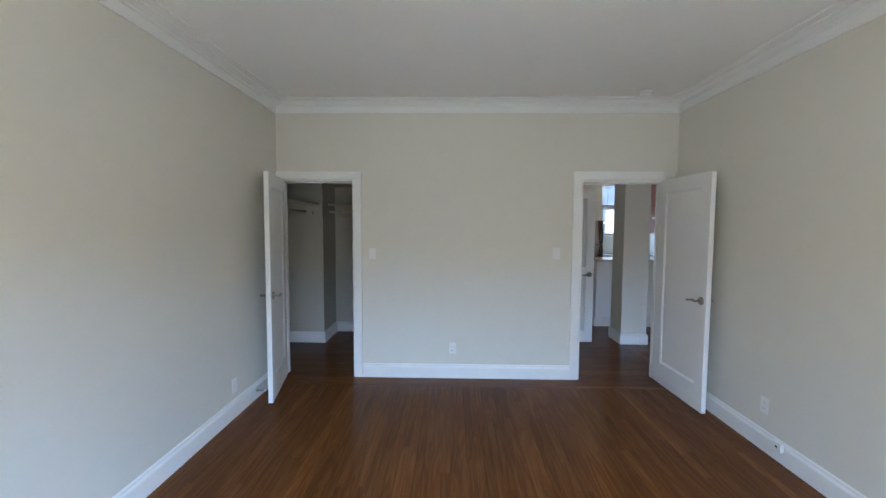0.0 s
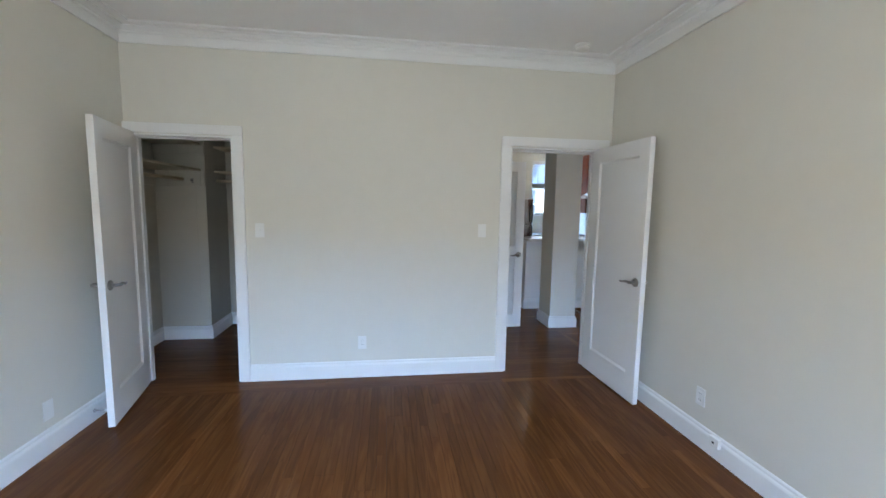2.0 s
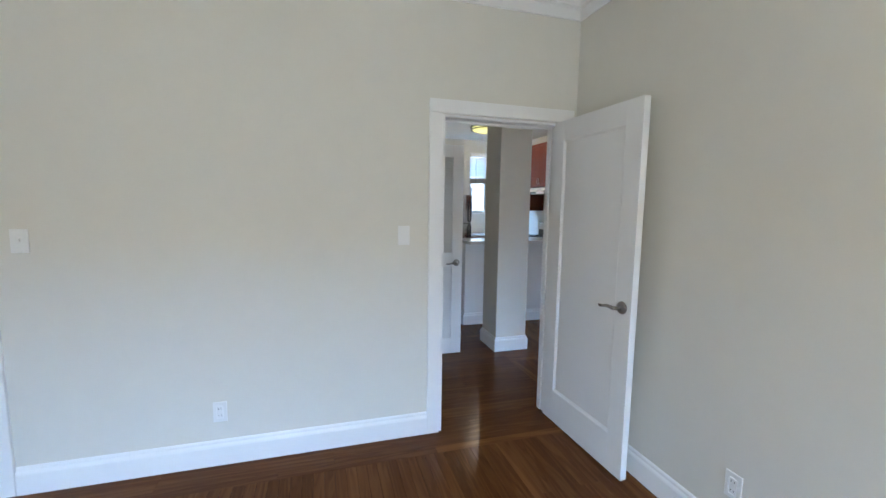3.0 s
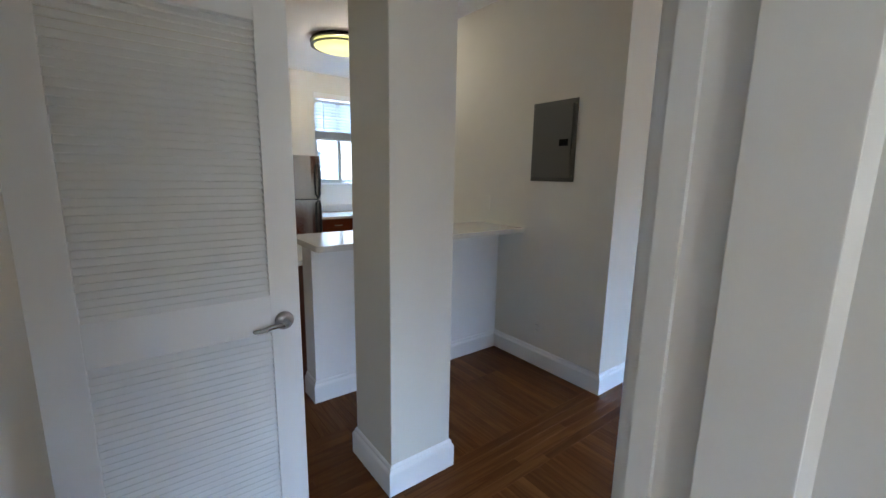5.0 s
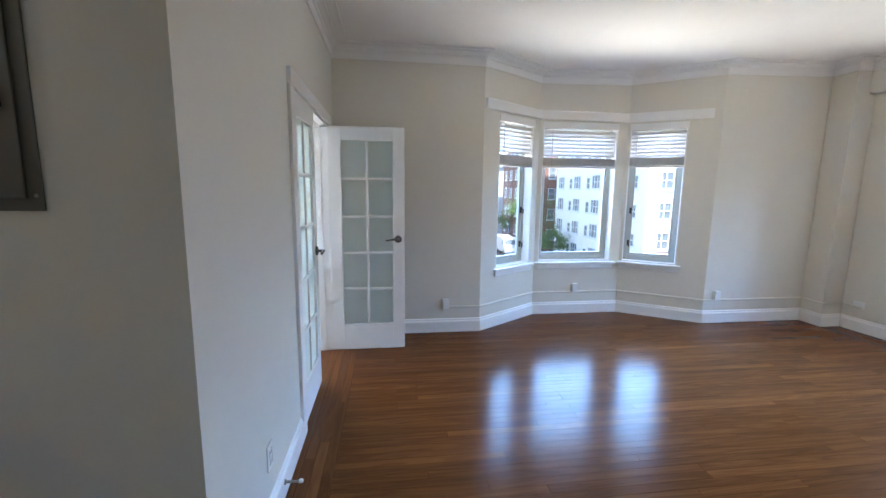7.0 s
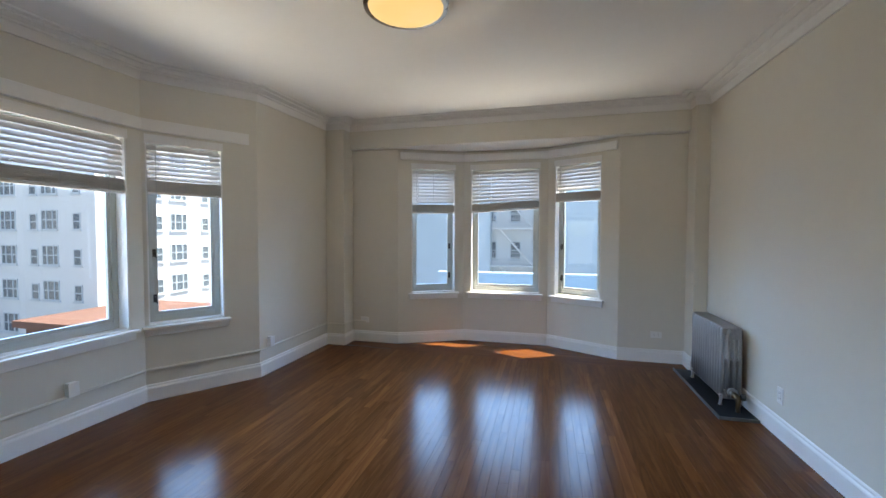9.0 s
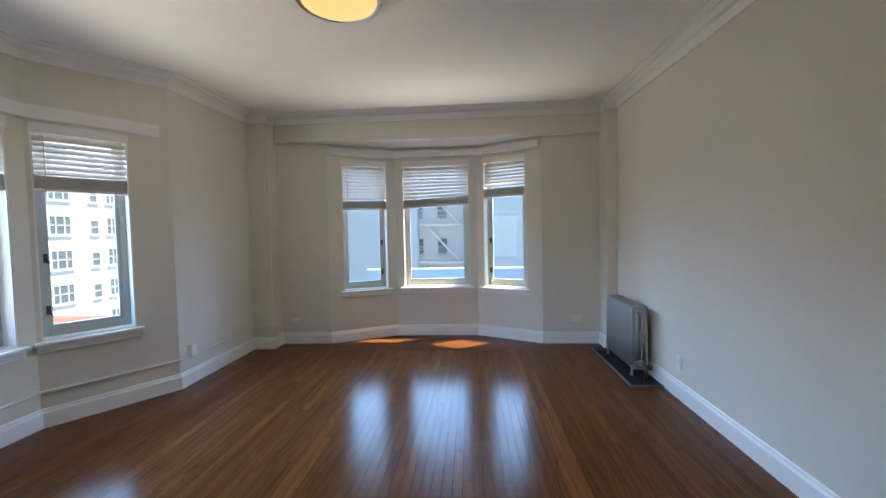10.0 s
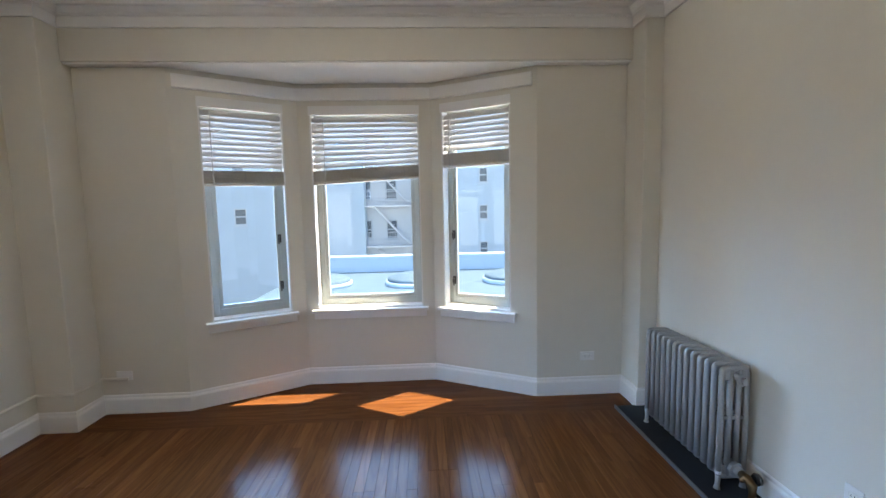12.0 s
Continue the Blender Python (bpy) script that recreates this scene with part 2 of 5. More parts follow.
def part(name, bm, material, parent, label="", smooth=False):
    return link(name, bm, material, parent, label, smooth)


def box(bm, x0, x1, y0, y1, z0, z1, bevel=0.0):
    r = bmesh.ops.create_cube(bm, size=1)
    vs = r["verts"]
    bmesh.ops.scale(bm, vec=(x1 - x0, y1 - y0, z1 - z0), verts=vs)
    bmesh.ops.translate(bm, vec=((x0 + x1) / 2, (y0 + y1) / 2, (z0 + z1) / 2), verts=vs)
    if bevel:
        es = list({e for v in vs for e in v.link_edges})
        bmesh.ops.bevel(bm, geom=es, offset=bevel, segments=2, profile=0.6, affect='EDGES')
    return bm


def boxed(*a, bevel=0.0):
    return box(bmesh.new(), *a, bevel=bevel)


def tube(bm, pts, radii, seg=10, caps=True):
    """A round tube along points; radii is one number or one a point."""
    pts = [Vector(p) for p in pts]
    if not isinstance(radii, (list, tuple)):
        radii = [radii] * len(pts)
    rings = []
    for i, p in enumerate(pts):
        d = (pts[min(i + 1, len(pts) - 1)] - pts[max(i - 1, 0)]).normalized()
        up = Vector((0, 0, 1)) if abs(d.z) < 0.9 else Vector((1, 0, 0))
        a = d.cross(up).normalized()
        b = d.cross(a)
        rings.append([bm.verts.new(p + radii[i] * (math.cos(2 * math.pi * k / seg) * a + math.sin(2 * math.pi * k / seg) * b)) for k in range(seg)])
    for r, q in zip(rings, rings[1:]):
        for k in range(seg):
            bm.faces.new((r[k], r[(k + 1) % seg], q[(k + 1) % seg], q[k]))
    if caps:
        bm.faces.new(rings[0])
        bm.faces.new(rings[-1])
    return bm


def lathe(bm, profile, at, axis='z', seg=32):
    """A turned body: profile of (radius, height) along an axis from at."""
    rings = []
    for r, h in profile:
        ring = []
        for k in range(seg):
            c, s = r * math.cos(2 * math.pi * k / seg), r * math.sin(2 * math.pi * k / seg)
            v = (c, s, h) if axis == 'z' else (c, h, s) if axis == 'y' else (h, c, s)
            ring.append(bm.verts.new(Vector(at) + Vector(v)))
        rings.append(ring)
    for r, q in zip(rings, rings[1:]):
        for k in range(seg):
            bm.faces.new((r[k], r[(k + 1) % seg], q[(k + 1) % seg], q[k]))
    bm.faces.new(rings[0])
    bm.faces.new(rings[-1])
    return bm


def sweep(name, profile, line, material, label="", closed=False, kind="structure", category="trim"):
    """A moulding: profile of (out, z) swept along a plan line whose room side is on its left, with mitred corners."""
    bm = bmesh.new()
    pts = [Vector(p) for p in line]
    n = len(pts)
    rings = []
    for i, p in enumerate(pts):
        a = (p - pts[i - 1]).normalized() if i or closed else (pts[1] - p).normalized()
        b = (pts[(i + 1) % n] - p).normalized() if i < n - 1 or closed else a
        na, nb = Vector((-a.y, a.x)), Vector((-b.y, b.x))
        m = (na + nb)
        m = m / max(0.2, m.dot(na))
        rings.append([bm.verts.new((p.x + m.x * o, p.y + m.y * o, z)) for o, z in profile])
    k = len(profile)
    for i in range(n if closed else n - 1):
        r, q = rings[i], rings[(i + 1) % n]
        for j in range(k):
            bm.faces.new((r[j], r[(j + 1) % k], q[(j + 1) % k], q[j]))
    if not closed:
        bm.faces.new(rings[0])
        bm.faces.new(rings[-1])
    return tagged(link(name, bm, material), label, category, kind=kind)


def wall(name, p, q, z0, z1, thick, openings, material, label, ext=(0, 0)):
    """A wall whose room face runs from p to q with the room on the left; openings are (s0, s1, z0, z1) through it. ext lengthens its back."""
    p, q = Vector(p), Vector(q)
    u = (q - p).normalized()
    out = Vector((u.y, -u.x))
    length = (q - p).length
    ss = sorted({0.0, length, *[v for o in openings for v in o[:2]]})
    zs = sorted({z0, z1, *[v for o in openings for v in o[2:]]})
    solid = {}
    for i in range(len(ss) - 1):
        for j in range(len(zs) - 1):
            cs, cz = (ss[i] + ss[i + 1]) / 2, (zs[j] + zs[j + 1]) / 2
            solid[i, j] = not any(o[0] < cs < o[1] and o[2] < cz < o[3] for o in openings)
    bm = bmesh.new()
    cache = {}

    def vert(i, j, back):
        key = (i, j, back)
        if key not in cache:
            s = ss[i]
            if back and i == 0:
                s -= ext[0]
            if back and i == len(ss) - 1:
                s += ext[1]
            w = p + u * s + out * (thick if back else 0)
            cache[key] = bm.verts.new((w.x, w.y, zs[j]))
        return cache[key]

    for (i, j), full in solid.items():
        if not full:
            continue
        bm.faces.new([vert(i, j, 0), vert(i + 1, j, 0), vert(i + 1, j + 1, 0), vert(i, j + 1, 0)])
        bm.faces.new([vert(i, j, 1), vert(i, j + 1, 1), vert(i + 1, j + 1, 1), vert(i + 1, j, 1)])
        for di, dj, c in ((-1, 0, ((0, 0), (0, 1))), (1, 0, ((1, 0), (1, 1))), (0, -1, ((0, 0), (1, 0))), (0, 1, ((0, 1), (1, 1)))):
            if not solid.get((i + di, j + dj), False):
                (a, b), (c2, d) = c
                bm.faces.new([vert(i + a, j + b, 0), vert(i + c2, j + d, 0), vert(i + c2, j + d, 1), vert(i + a, j + b, 1)])
    return tagged(link(name, bm, material), label, "wall", kind="structure")


def slab(name, poly, z0, z1, material, label, category):
    bm = bmesh.new()
    lo = [bm.verts.new((x, y, z0)) for x, y in poly]
    hi = [bm.verts.new((x, y, z1)) for x, y in poly]
    bm.faces.new(lo[::-1])
    bm.faces.new(hi)
    for k in range(len(poly)):
        bm.faces.new((lo[k], lo[(k + 1) % len(poly)], hi[(k + 1) % len(poly)], hi[k]))
    return tagged(link(name, bm, material), label, category, kind="structure")


SAG, YF = 0.0264, 3.25         # fall of the old ceiling from the south wall to a line across the room


def settle(ob):
    """Lets a ceiling piece follow the slight fall of the old ceiling."""
    for v in ob.data.vertices:
        v.co.z -= SAG * min(max(v.co.y, 0.0), YF)
    return ob


def empty(name, m, label="", category="", group="", kind=""):
    ob = new(name)
    ob.empty_display_size = 0.1
    ob.matrix_world = m
    return tagged(ob, label, category, group, kind)


def along(p, q, s=0.0, z=0.0):
    """Pose on the room face of a wall: x along it, y into the room."""
    p, q = Vector(p), Vector(q)
    u = (q - p).normalized()
    w = p + u * s
    return pose(w.x, w.y, z, 0, 0, math.degrees(math.atan2(u.y, u.x)))


# ---- the plan ----
CB, CL = 2.795, 2.90            # ceilings: bedroom, living room and kitchen
BX0, BX1, BY0, BY1 = -1.415, 2.59, -0.55, 4.355
TH = 0.14
WX = 2.765                     # living room's west face
SA, SB, SC, SD = (3.584, -0.10), (4.375, -0.505), (5.482, -0.505), (6.276, -0.10)
EA, EB, EC, ED = (7.172, 1.44), (7.69, 2.21), (7.69, 3.304), (7.172, 4.076)
EX, SY, NY = 7.172, -0.10, 5.556
PX, PY = 4.205, 7.21           # panel wall
KN, KE, KW = 9.9, 5.02, 1.45

# ---- large structure ----
# bedroom
wall("wall_bedroom_north", (BX1, BY1), (BX0, BY1), 0, CB, TH,
     [(BX1 - 2.475, BX1 - 1.655, 0, 2.03), (BX1 + 0.63, BX1 + 1.389, 0, 2.03)], WALL, "greige painted bedroom wall with two doorways", (0.0, TH))
wall("wall_bedroom_east", (BX1, BY0), (BX1, BY1), 0, CB, 0.065, [], WALL, "smooth greige painted bedroom side wall", (TH, 0.05))
wall("wall_bedroom_west", (BX0, BY1), (BX0, BY0), 0, CB, TH, [], WALL, "smooth greige painted bedroom side wall", (0, TH))
wall("wall_bedroom_south", (BX0, BY0), (BX1, BY0), 0, CB, TH, [(0.55, 1.45, 0.7, 1.8), (1.55, 2.65, 0.7, 1.8), (2.75, 3.5, 0.7, 1.8)],
     WALL, "greige painted bedroom wall with window openings", (0, 0))
slab("ceiling_bedroom", [(BX0 - 0.1, BY0 - 0.1), (BX1 + 0.1, BY0 - 0.1), (BX1 + 0.1, BY1 + TH - 0.005), (BX0 - 0.1, BY1 + TH - 0.005)], CB, CB + 0.35, CEIL, "flat white painted bedroom ceiling", "ceiling")

# closet behind the bedroom
CY = BY1 + TH
wall("wall_closet_west", (-1.83, 5.535), (-1.83, CY), 0, 2.6, 0.1, [], CLOSETDIM, "greige closet side wall, dimness in its colour")
wall("wall_closet_south", (-1.83, CY), (-1.557, CY), 0, 2.6, 0.1, [], CLOSETDIM, "greige closet return wall, dimness in its colour", (0.1, 0))
wall("wall_closet_back", (-1.4305, 5.535), (-1.83, 5.535), 0, 2.6, 0.1, [], CLOSETDIM, "greige closet back wall, dimness in its colour")
wall("wall_closet_jog", (-1.33, 6.1), (-1.33, 5.535), 0, 2.6, 0.1, [], CLOSETDIM, "greige closet corner wall, dimness in its colour")
wall("wall_closet_north", (0.5, 6.1), (-1.33, 6.1), 0, 2.6, 0.1, [], CLOSETDIM, "greige closet far wall, dimness in its colour")
wall("wall_closet_east", (0.5, CY), (0.5, 6.1), 0, 2.6, 0.1, [], CLOSETDIM, "greige closet side wall, dimness in its colour")
slab("ceiling_closet", [(-1.95, CY - 0.02), (0.6, CY - 0.02), (0.6, 6.2), (-1.95, 6.2)], 2.6, 2.7, CEIL, "low white closet ceiling", "ceiling")

# living room
wall("wall_living_west", (WX, BY1 + TH), (WX, SY), 0, CL, 0.065, [], WALL, "long smooth greige living room wall", (0, 0.2))
WS = [(0.205, 0.797), (0.10, 1.01), (0.115, 0.71)]
WE = [(0.310, 0.900), (0.12, 1.045), (0.100, 0.690)]
SZ, EZ = (0.665, 2.365), (0.65, 2.275)
wall("wall_south_west_flat", (WX, SY), SA, 0, CL, 0.2, [], WALL, "greige flat wall beside the south bay", (0.2, 0.0))
wall("wall_bay_south_west", SA, SB, 0, CL, 0.17, [(*WS[0], *SZ)], WALL, "angled greige wall of the south bay window", (0, 0.04))
wall("wall_bay_south", SB, SC, 0, CL, 0.17, [(*WS[1], *SZ)], WALL, "greige wall of the south bay window", (0.04, 0.04))
wall("wall_bay_south_east", SC, SD, 0, CL, 0.17, [(*WS[2], *SZ)], WALL, "angled greige wall of the south bay window", (0.04, 0))
wall("wall_south_east_flat", SD, (EX, SY), 0, CL, 0.2, [], WALL, "greige flat wall beside the south bay", (0, 0.2))
wall("wall_east_south_flat", (EX, SY), EA, 0, CL, 0.2, [], WALL, "greige flat wall between the two bays", (0.0, 0.0))
wall("wall_bay_east_south", EA, EB, 0, CL, 0.17, [(*WE[0], *EZ)], WALL, "angled greige wall of the east bay window", (0, 0.05))
wall("wall_bay_east", EB, EC, 0, CL, 0.17, [(*WE[1], *EZ)], WALL, "greige wall of the east bay window", (0.05, 0.05))
wall("wall_bay_east_north", EC, ED, 0, CL, 0.17, [(*WE[2], *EZ)], WALL, "angled greige wall of the east bay window", (0.05, 0))
wall("wall_east_north_flat", ED, (EX, NY), 0, CL, 0.2, [], WALL, "greige flat wall beside the east bay", (0, 0.14))
FD0, FD1 = 5.485, 6.80
wall("wall_living_north", (EX, NY), (PX, NY), 0, CL, 0.12, [(EX - FD1, EX - FD0, 0, 2.04)], WALL, "greige living room wall with a double doorway", (0, -0.12))
wall("wall_panel", (PX, NY), (PX, PY), 0, CL, 0.12, [], WALL, "greige hall wall carrying the breaker panel", (-0.12, -0.12))
settle(slab("ceiling_living", [(WX - 0.05, YF), (WX - 0.05, 0.0), (EX + 0.2, 0.0), (EX + 0.2, EA[1] - 0.02), (EB[0] + 0.17, EB[1] - 0.05), (EB[0] + 0.17, YF)], CL, CL + 0.25, CEIL, "flat white living room ceiling, slightly fallen", "ceiling"))
slab("ceiling_south_bay", [(WX - 0.05, 0.0), (WX - 0.05, SY - 0.2), (SA[0] - 0.04, SY - 0.2), (SB[0] - 0.04, SB[1] - 0.17), (SC[0] + 0.04, SC[1] - 0.17), (SD[0] + 0.04, SY - 0.2), (EX + 0.2, SY - 0.2), (EX + 0.2, 0.0)], CL, CL + 0.25, CEIL, "flat white ceiling over the bay beam", "ceiling")
settle(slab("ceiling_main", [(KW - 0.1, CY - 0.02), (WX - 0.05, CY - 0.02), (WX - 0.05, YF), (EB[0] + 0.17, YF), (EC[0] + 0.17, EC[1] + 0.05), (EX + 0.2, ED[1] + 0.02), (EX + 0.2, 10.1), (KW - 0.1, 10.1)], CL, CL + 0.25, CEIL, "flat white living room and kitchen ceiling", "ceiling"))
slab("bay_soffit_beam", [(2.895, -0.02), (2.895, SY - 0.05), (SA[0], SY - 0.05), (SB[0], SB[1] - 0.05), (SC[0], SC[1] - 0.05), (SD[0], SY - 0.05), (6.92, SY - 0.05), (6.92, -0.02)], 2.565, CL - 0.002, WALL, "boxed greige beam over the south bay", "beam")
slab("ceiling_bay", [(2.9, -0.03), (2.9, SY - 0.04), (SA[0], SY - 0.04), (SB[0], SB[1] - 0.04), (SC[0], SC[1] - 0.04), (SD[0], SY - 0.04), (6.915, SY - 0.04), (6.915, -0.03)], 2.553, 2.562, CEIL, "white underside of the bay beam", "ceiling")


def pilaster(name, x0, x1, y0, y1):
    return tagged(link(name, boxed(x0, x1, y0, y1, 0, CL - 0.003, bevel=0.006), WALL), "greige corner pilaster from floor to ceiling", "pilaster", kind="structure")


pilaster("pilaster_southwest", WX - 0.02, 2.895, SY - 0.05, 0.15)
pilaster("pilaster_southeast", 6.92, EX + 0.02, SY - 0.05, 0.15)
tagged(link("column", boxed(2.617, 2.952, 5.612, 5.97, 0, CL - 0.003, bevel=0.005), WALL), "free-standing square greige column", "column", kind="structure")

# kitchen and hall shell
wall("wall_kitchen_return", (PX, PY), (KE, PY), 0, CL, 0.12, [], WALL, "greige kitchen return wall", (-0.12, 0.1))
wall("wall_kitchen_east", (KE, PY), (KE, KN), 0, CL, 0.12, [], WALL, "greige kitchen wall behind the range", (0.1, 0.1))
KW0, KW1 = 3.88, 5.0
wall("wall_kitchen_north", (KE, KN), (KW, KN), 0, CL, 0.14, [(KE - KW1 + 0.06, KE - KW0, 1.33, 2.55)], WALL, "greige kitchen wall with a window", (0, 0.1))
wall("wall_hall_west", (KW, KN), (KW, CY), 0, CL, 0.1, [], WALL, "greige hall wall", (0, 0))
tagged(link("wall_kitchen_stub", boxed(KW, 2.88, 9.1, KN - 0.002, 0, CL - 0.003), WALL), "greige wall stub beside the refrigerator", "wall", kind="structure")
# lobby behind the glazed doors
LN = 6.95
wall("wall_lobby_north", (EX, LN), (PX + 0.13, LN), 0, CL, 0.1, [], TRIM, "white lobby wall")
# this wall's opening is out of view, added for the lobby lamp
wall("wall_lobby_east", (EX, NY + 0.12), (EX, LN), 0, CL, 0.1, [(0.33, 1.02, 0.8, 2.2)], TRIM, "white lobby wall")

# mouldings
BASE = [(0, 0.001), (0.019, 0.001), (0.019, 0.108), (0.016, 0.117), (0.010, 0.126), (0.009, 0.137), (0.004, 0.144), (0, 0.146)]


def crown(c, h=0.13):
    return [(0, c - h), (0.013, c - h), (0.016, c - h * 0.40), (0.028, c - h * 0.34), (0.031, c - h * 0.24), (0.070, c - h * 0.11), (0.082, c - h * 0.11), (0.086, c - 0.001), (0, c - 0.001)]


sweep("crown_bedroom", crown(CB, 0.108), [(BX0, BY0), (BX1, BY0), (BX1, BY1), (BX0, BY1)], TRIM, "white crown moulding round the bedroom", closed=True)


def ceiling_bead(name, c, line, closed):
    return sweep(name, [(0.150, c - 0.012), (0.158, c - 0.014), (0.166, c - 0.012), (0.168, c - 0.001), (0.148, c - 0.001)], line, TRIM, "thin white ceiling bead inside the crown", closed=closed)


ceiling_bead("trim_bedroom_bead", CB, [(BX0, BY0), (BX1, BY0), (BX1, BY1), (BX0, BY1)], True)
LIVE = [(WX, CY), (WX, YF), (WX, 0.15), (2.895, 0.15), (2.895, -0.02), (6.92, -0.02), (6.92, 0.15), (EX, 0.15), EA, EB, (EB[0], YF), EC, ED, (EX, NY), (PX, NY)]
settle(sweep("crown_living", crown(CL, 0.116), LIVE, TRIM, "white crown moulding round the living room"))
settle(ceiling_bead("trim_living_bead", CL, LIVE, False))
sweep("baseboard_bedroom_middle", BASE, [(1.655 - 0.082, BY1), (-0.63 + 0.082, BY1)], TRIM, "white bedroom baseboard", category="baseboard")
sweep("baseboard_bedroom_west", BASE, [(BX0, BY1), (BX0, BY0), (BX1, BY0), (BX1, BY1)], TRIM, "white bedroom baseboard", category="baseboard")
sweep("baseboard_living", BASE, [(WX, CY), (WX, 0.15), (2.895, 0.15), (2.895, SY), SA, SB, SC, SD, (6.92, SY), (6.92, 0.15), (EX, 0.15), EA, EB, EC, ED, (EX, NY), (FD1 + 0.09, NY)],
      TRIM, "white living room baseboard", category="baseboard")
sweep("baseboard_panel_wall", BASE, [(FD0 - 0.09, NY), (PX, NY), (PX, 6.566)], TRIM, "white hall baseboard", category="baseboard")
sweep("baseboard_column", BASE, [(2.617, 5.612), (2.617, 5.97), (2.952, 5.97), (2.952, 5.612)], TRIM, "white column baseboard", closed=True, category="baseboard")
sweep("baseboard_closet", BASE, [(0.5, 6.1), (-1.33, 6.1), (-1.33, 5.535), (-1.83, 5.535), (-1.83, CY)], TRIM, "white closet baseboard", category="baseboard")
HEAD_S = [(0, 2.415), (0.028, 2.415), (0.032, 2.420), (0.032, 2.505), (0.028, 2.51), (0, 2.51)]
HEAD_E = [(0, 2.305), (0.028, 2.305), (0.032, 2.310), (0.032, 2.400), (0.028, 2.405), (0, 2.405)]
sweep("trim_bay_south_header", HEAD_S, [(SA[0] + 0.03, SA[1] - 0.015), SB, SC, (SD[0] - 0.03, SD[1] - 0.015)], TRIM, "white header board over the bay windows")
sweep("trim_bay_east_header", HEAD_E, [(EA[0] + 0.045, EA[1] + 0.067), EB, EC, (ED[0] + 0.01, ED[1] - 0.015)], TRIM, "white header board over the bay windows")
# low pipe for the telephone cable
CONDUIT = [(0, 0.258), (0.015, 0.258), (0.019, 0.269), (0.015, 0.280), (0, 0.280)]
sweep("cable_channel", CONDUIT, [(6.92, SY), (6.92, 0.15), (EX, 0.15), EA, EB, EC, ED, (EX, 4.40)], WALL, "thin painted cable channel above the baseboard", kind="", category="cable channel")
sweep("cable_channel", CONDUIT, [(6.72, SY), (6.919, SY)], WALL, "thin painted cable channel above the baseboard", kind="", category="cable channel")


def casing(name, p, q, s0, s1, top, width, label, sides="lrt", depth=TH, lining=True):
    """White boards round a doorway, with the lining of its reveal."""
    root = empty(name, along(p, q), label, "door casing", kind="structure")
    w, t = width, 0.02
    if "l" in sides:
        part("side_board", boxed(s0 - w, s0 - 0.004, 0, t, 0, top + 0.004, bevel=0.004), TRIM, root)
    if "r" in sides:
        part("side_board", boxed(s1 + 0.004, s1 + w, 0, t, 0, top + 0.004, bevel=0.004), TRIM, root)
    part("head_board", boxed(s0 - w, s1 + w, 0, t + 0.003, top + 0.004, top + w, bevel=0.004), TRIM, root)
    if lining:
        part("lining", boxed(s0, s0 + 0.016, -depth - 0.002, 0.004, 0, top), TRIM, root)
        part("lining", boxed(s1 - 0.016, s1, -depth - 0.002, 0.004, 0, top), TRIM, root)
        part("lining", boxed(s0 + 0.016, s1 - 0.016, -depth - 0.002, 0.004, top - 0.016, top), TRIM, root)
        part("stop", boxed(s0 + 0.016, s0 + 0.028, -depth + 0.02, -depth + 0.06, 0, top - 0.016), TRIM, root)
        part("stop", boxed(s1 - 0.028, s1 - 0.016, -depth + 0.02, -depth + 0.06, 0, top - 0.016), TRIM, root)
        part("stop", boxed(s0 + 0.028, s1 - 0.028, -depth + 0.02, -depth + 0.06, top - 0.028, top - 0.016), TRIM, root)
    return root


NP, NQ = (BX1, BY1), (BX0, BY1)
bedroom_casing = casing("trim_bedroom_doorway", NP, NQ, BX1 - 2.475, BX1 - 1.655, 2.03, 0.085, "white painted casing of the bedroom doorway")
part("strike_plate", boxed(BX1 - 1.655 - 0.0175, BX1 - 1.655 - 0.0155, -0.035, -0.008, 0.92, 0.99), NICKEL, bedroom_casing, "nickel strike plate")
casing("trim_closet_doorway", NP, NQ, BX1 + 0.63, BX1 + 1.389, 2.03, 0.078, "white painted casing of the closet doorway")
casing("trim_bedroom_doorway_hall", (1.4, CY), (WX, CY), 0.255, 1.075, 2.03, 0.085, "white casing on the hall side of the bedroom doorway", lining=False)
casing("trim_glazed_doorway", (EX, NY), (PX, NY), EX - FD1, EX - FD0, 2.04, 0.09, "white casing of the glazed double doors", depth=0.12)


# ---- floors ----
def subfloor(name, poly, label):
    return slab(name, poly, -0.2, -0.016, SUBFLOOR, label, "floor")


floor_bed = subfloor("floor_bedroom", [(-1.95, BY0 - 0.1), (BX1 + 0.07, BY0 - 0.1), (BX1 + 0.07, 6.2), (-1.95, 6.2)], "glossy reddish-brown fir strip floor in the bedroom")
floor_live = subfloor("floor_living", [(BX1 + 0.07, -0.7), (7.9, -0.7), (7.9, 5.62), (BX1 + 0.07, 5.62)], "glossy reddish-brown fir strip floor in the living room")
floor_hall = subfloor("floor_kitchen", [(BX1 + 0.07, 5.62), (7.9, 5.62), (7.9, 10.1), (KW - 0.1, 10.1), (KW - 0.1, 6.2), (BX1 + 0.07, 6.2)], "dark reddish-brown wood floor of hall and kitchen")

STRIP = 0.0575
plank_cache = {}


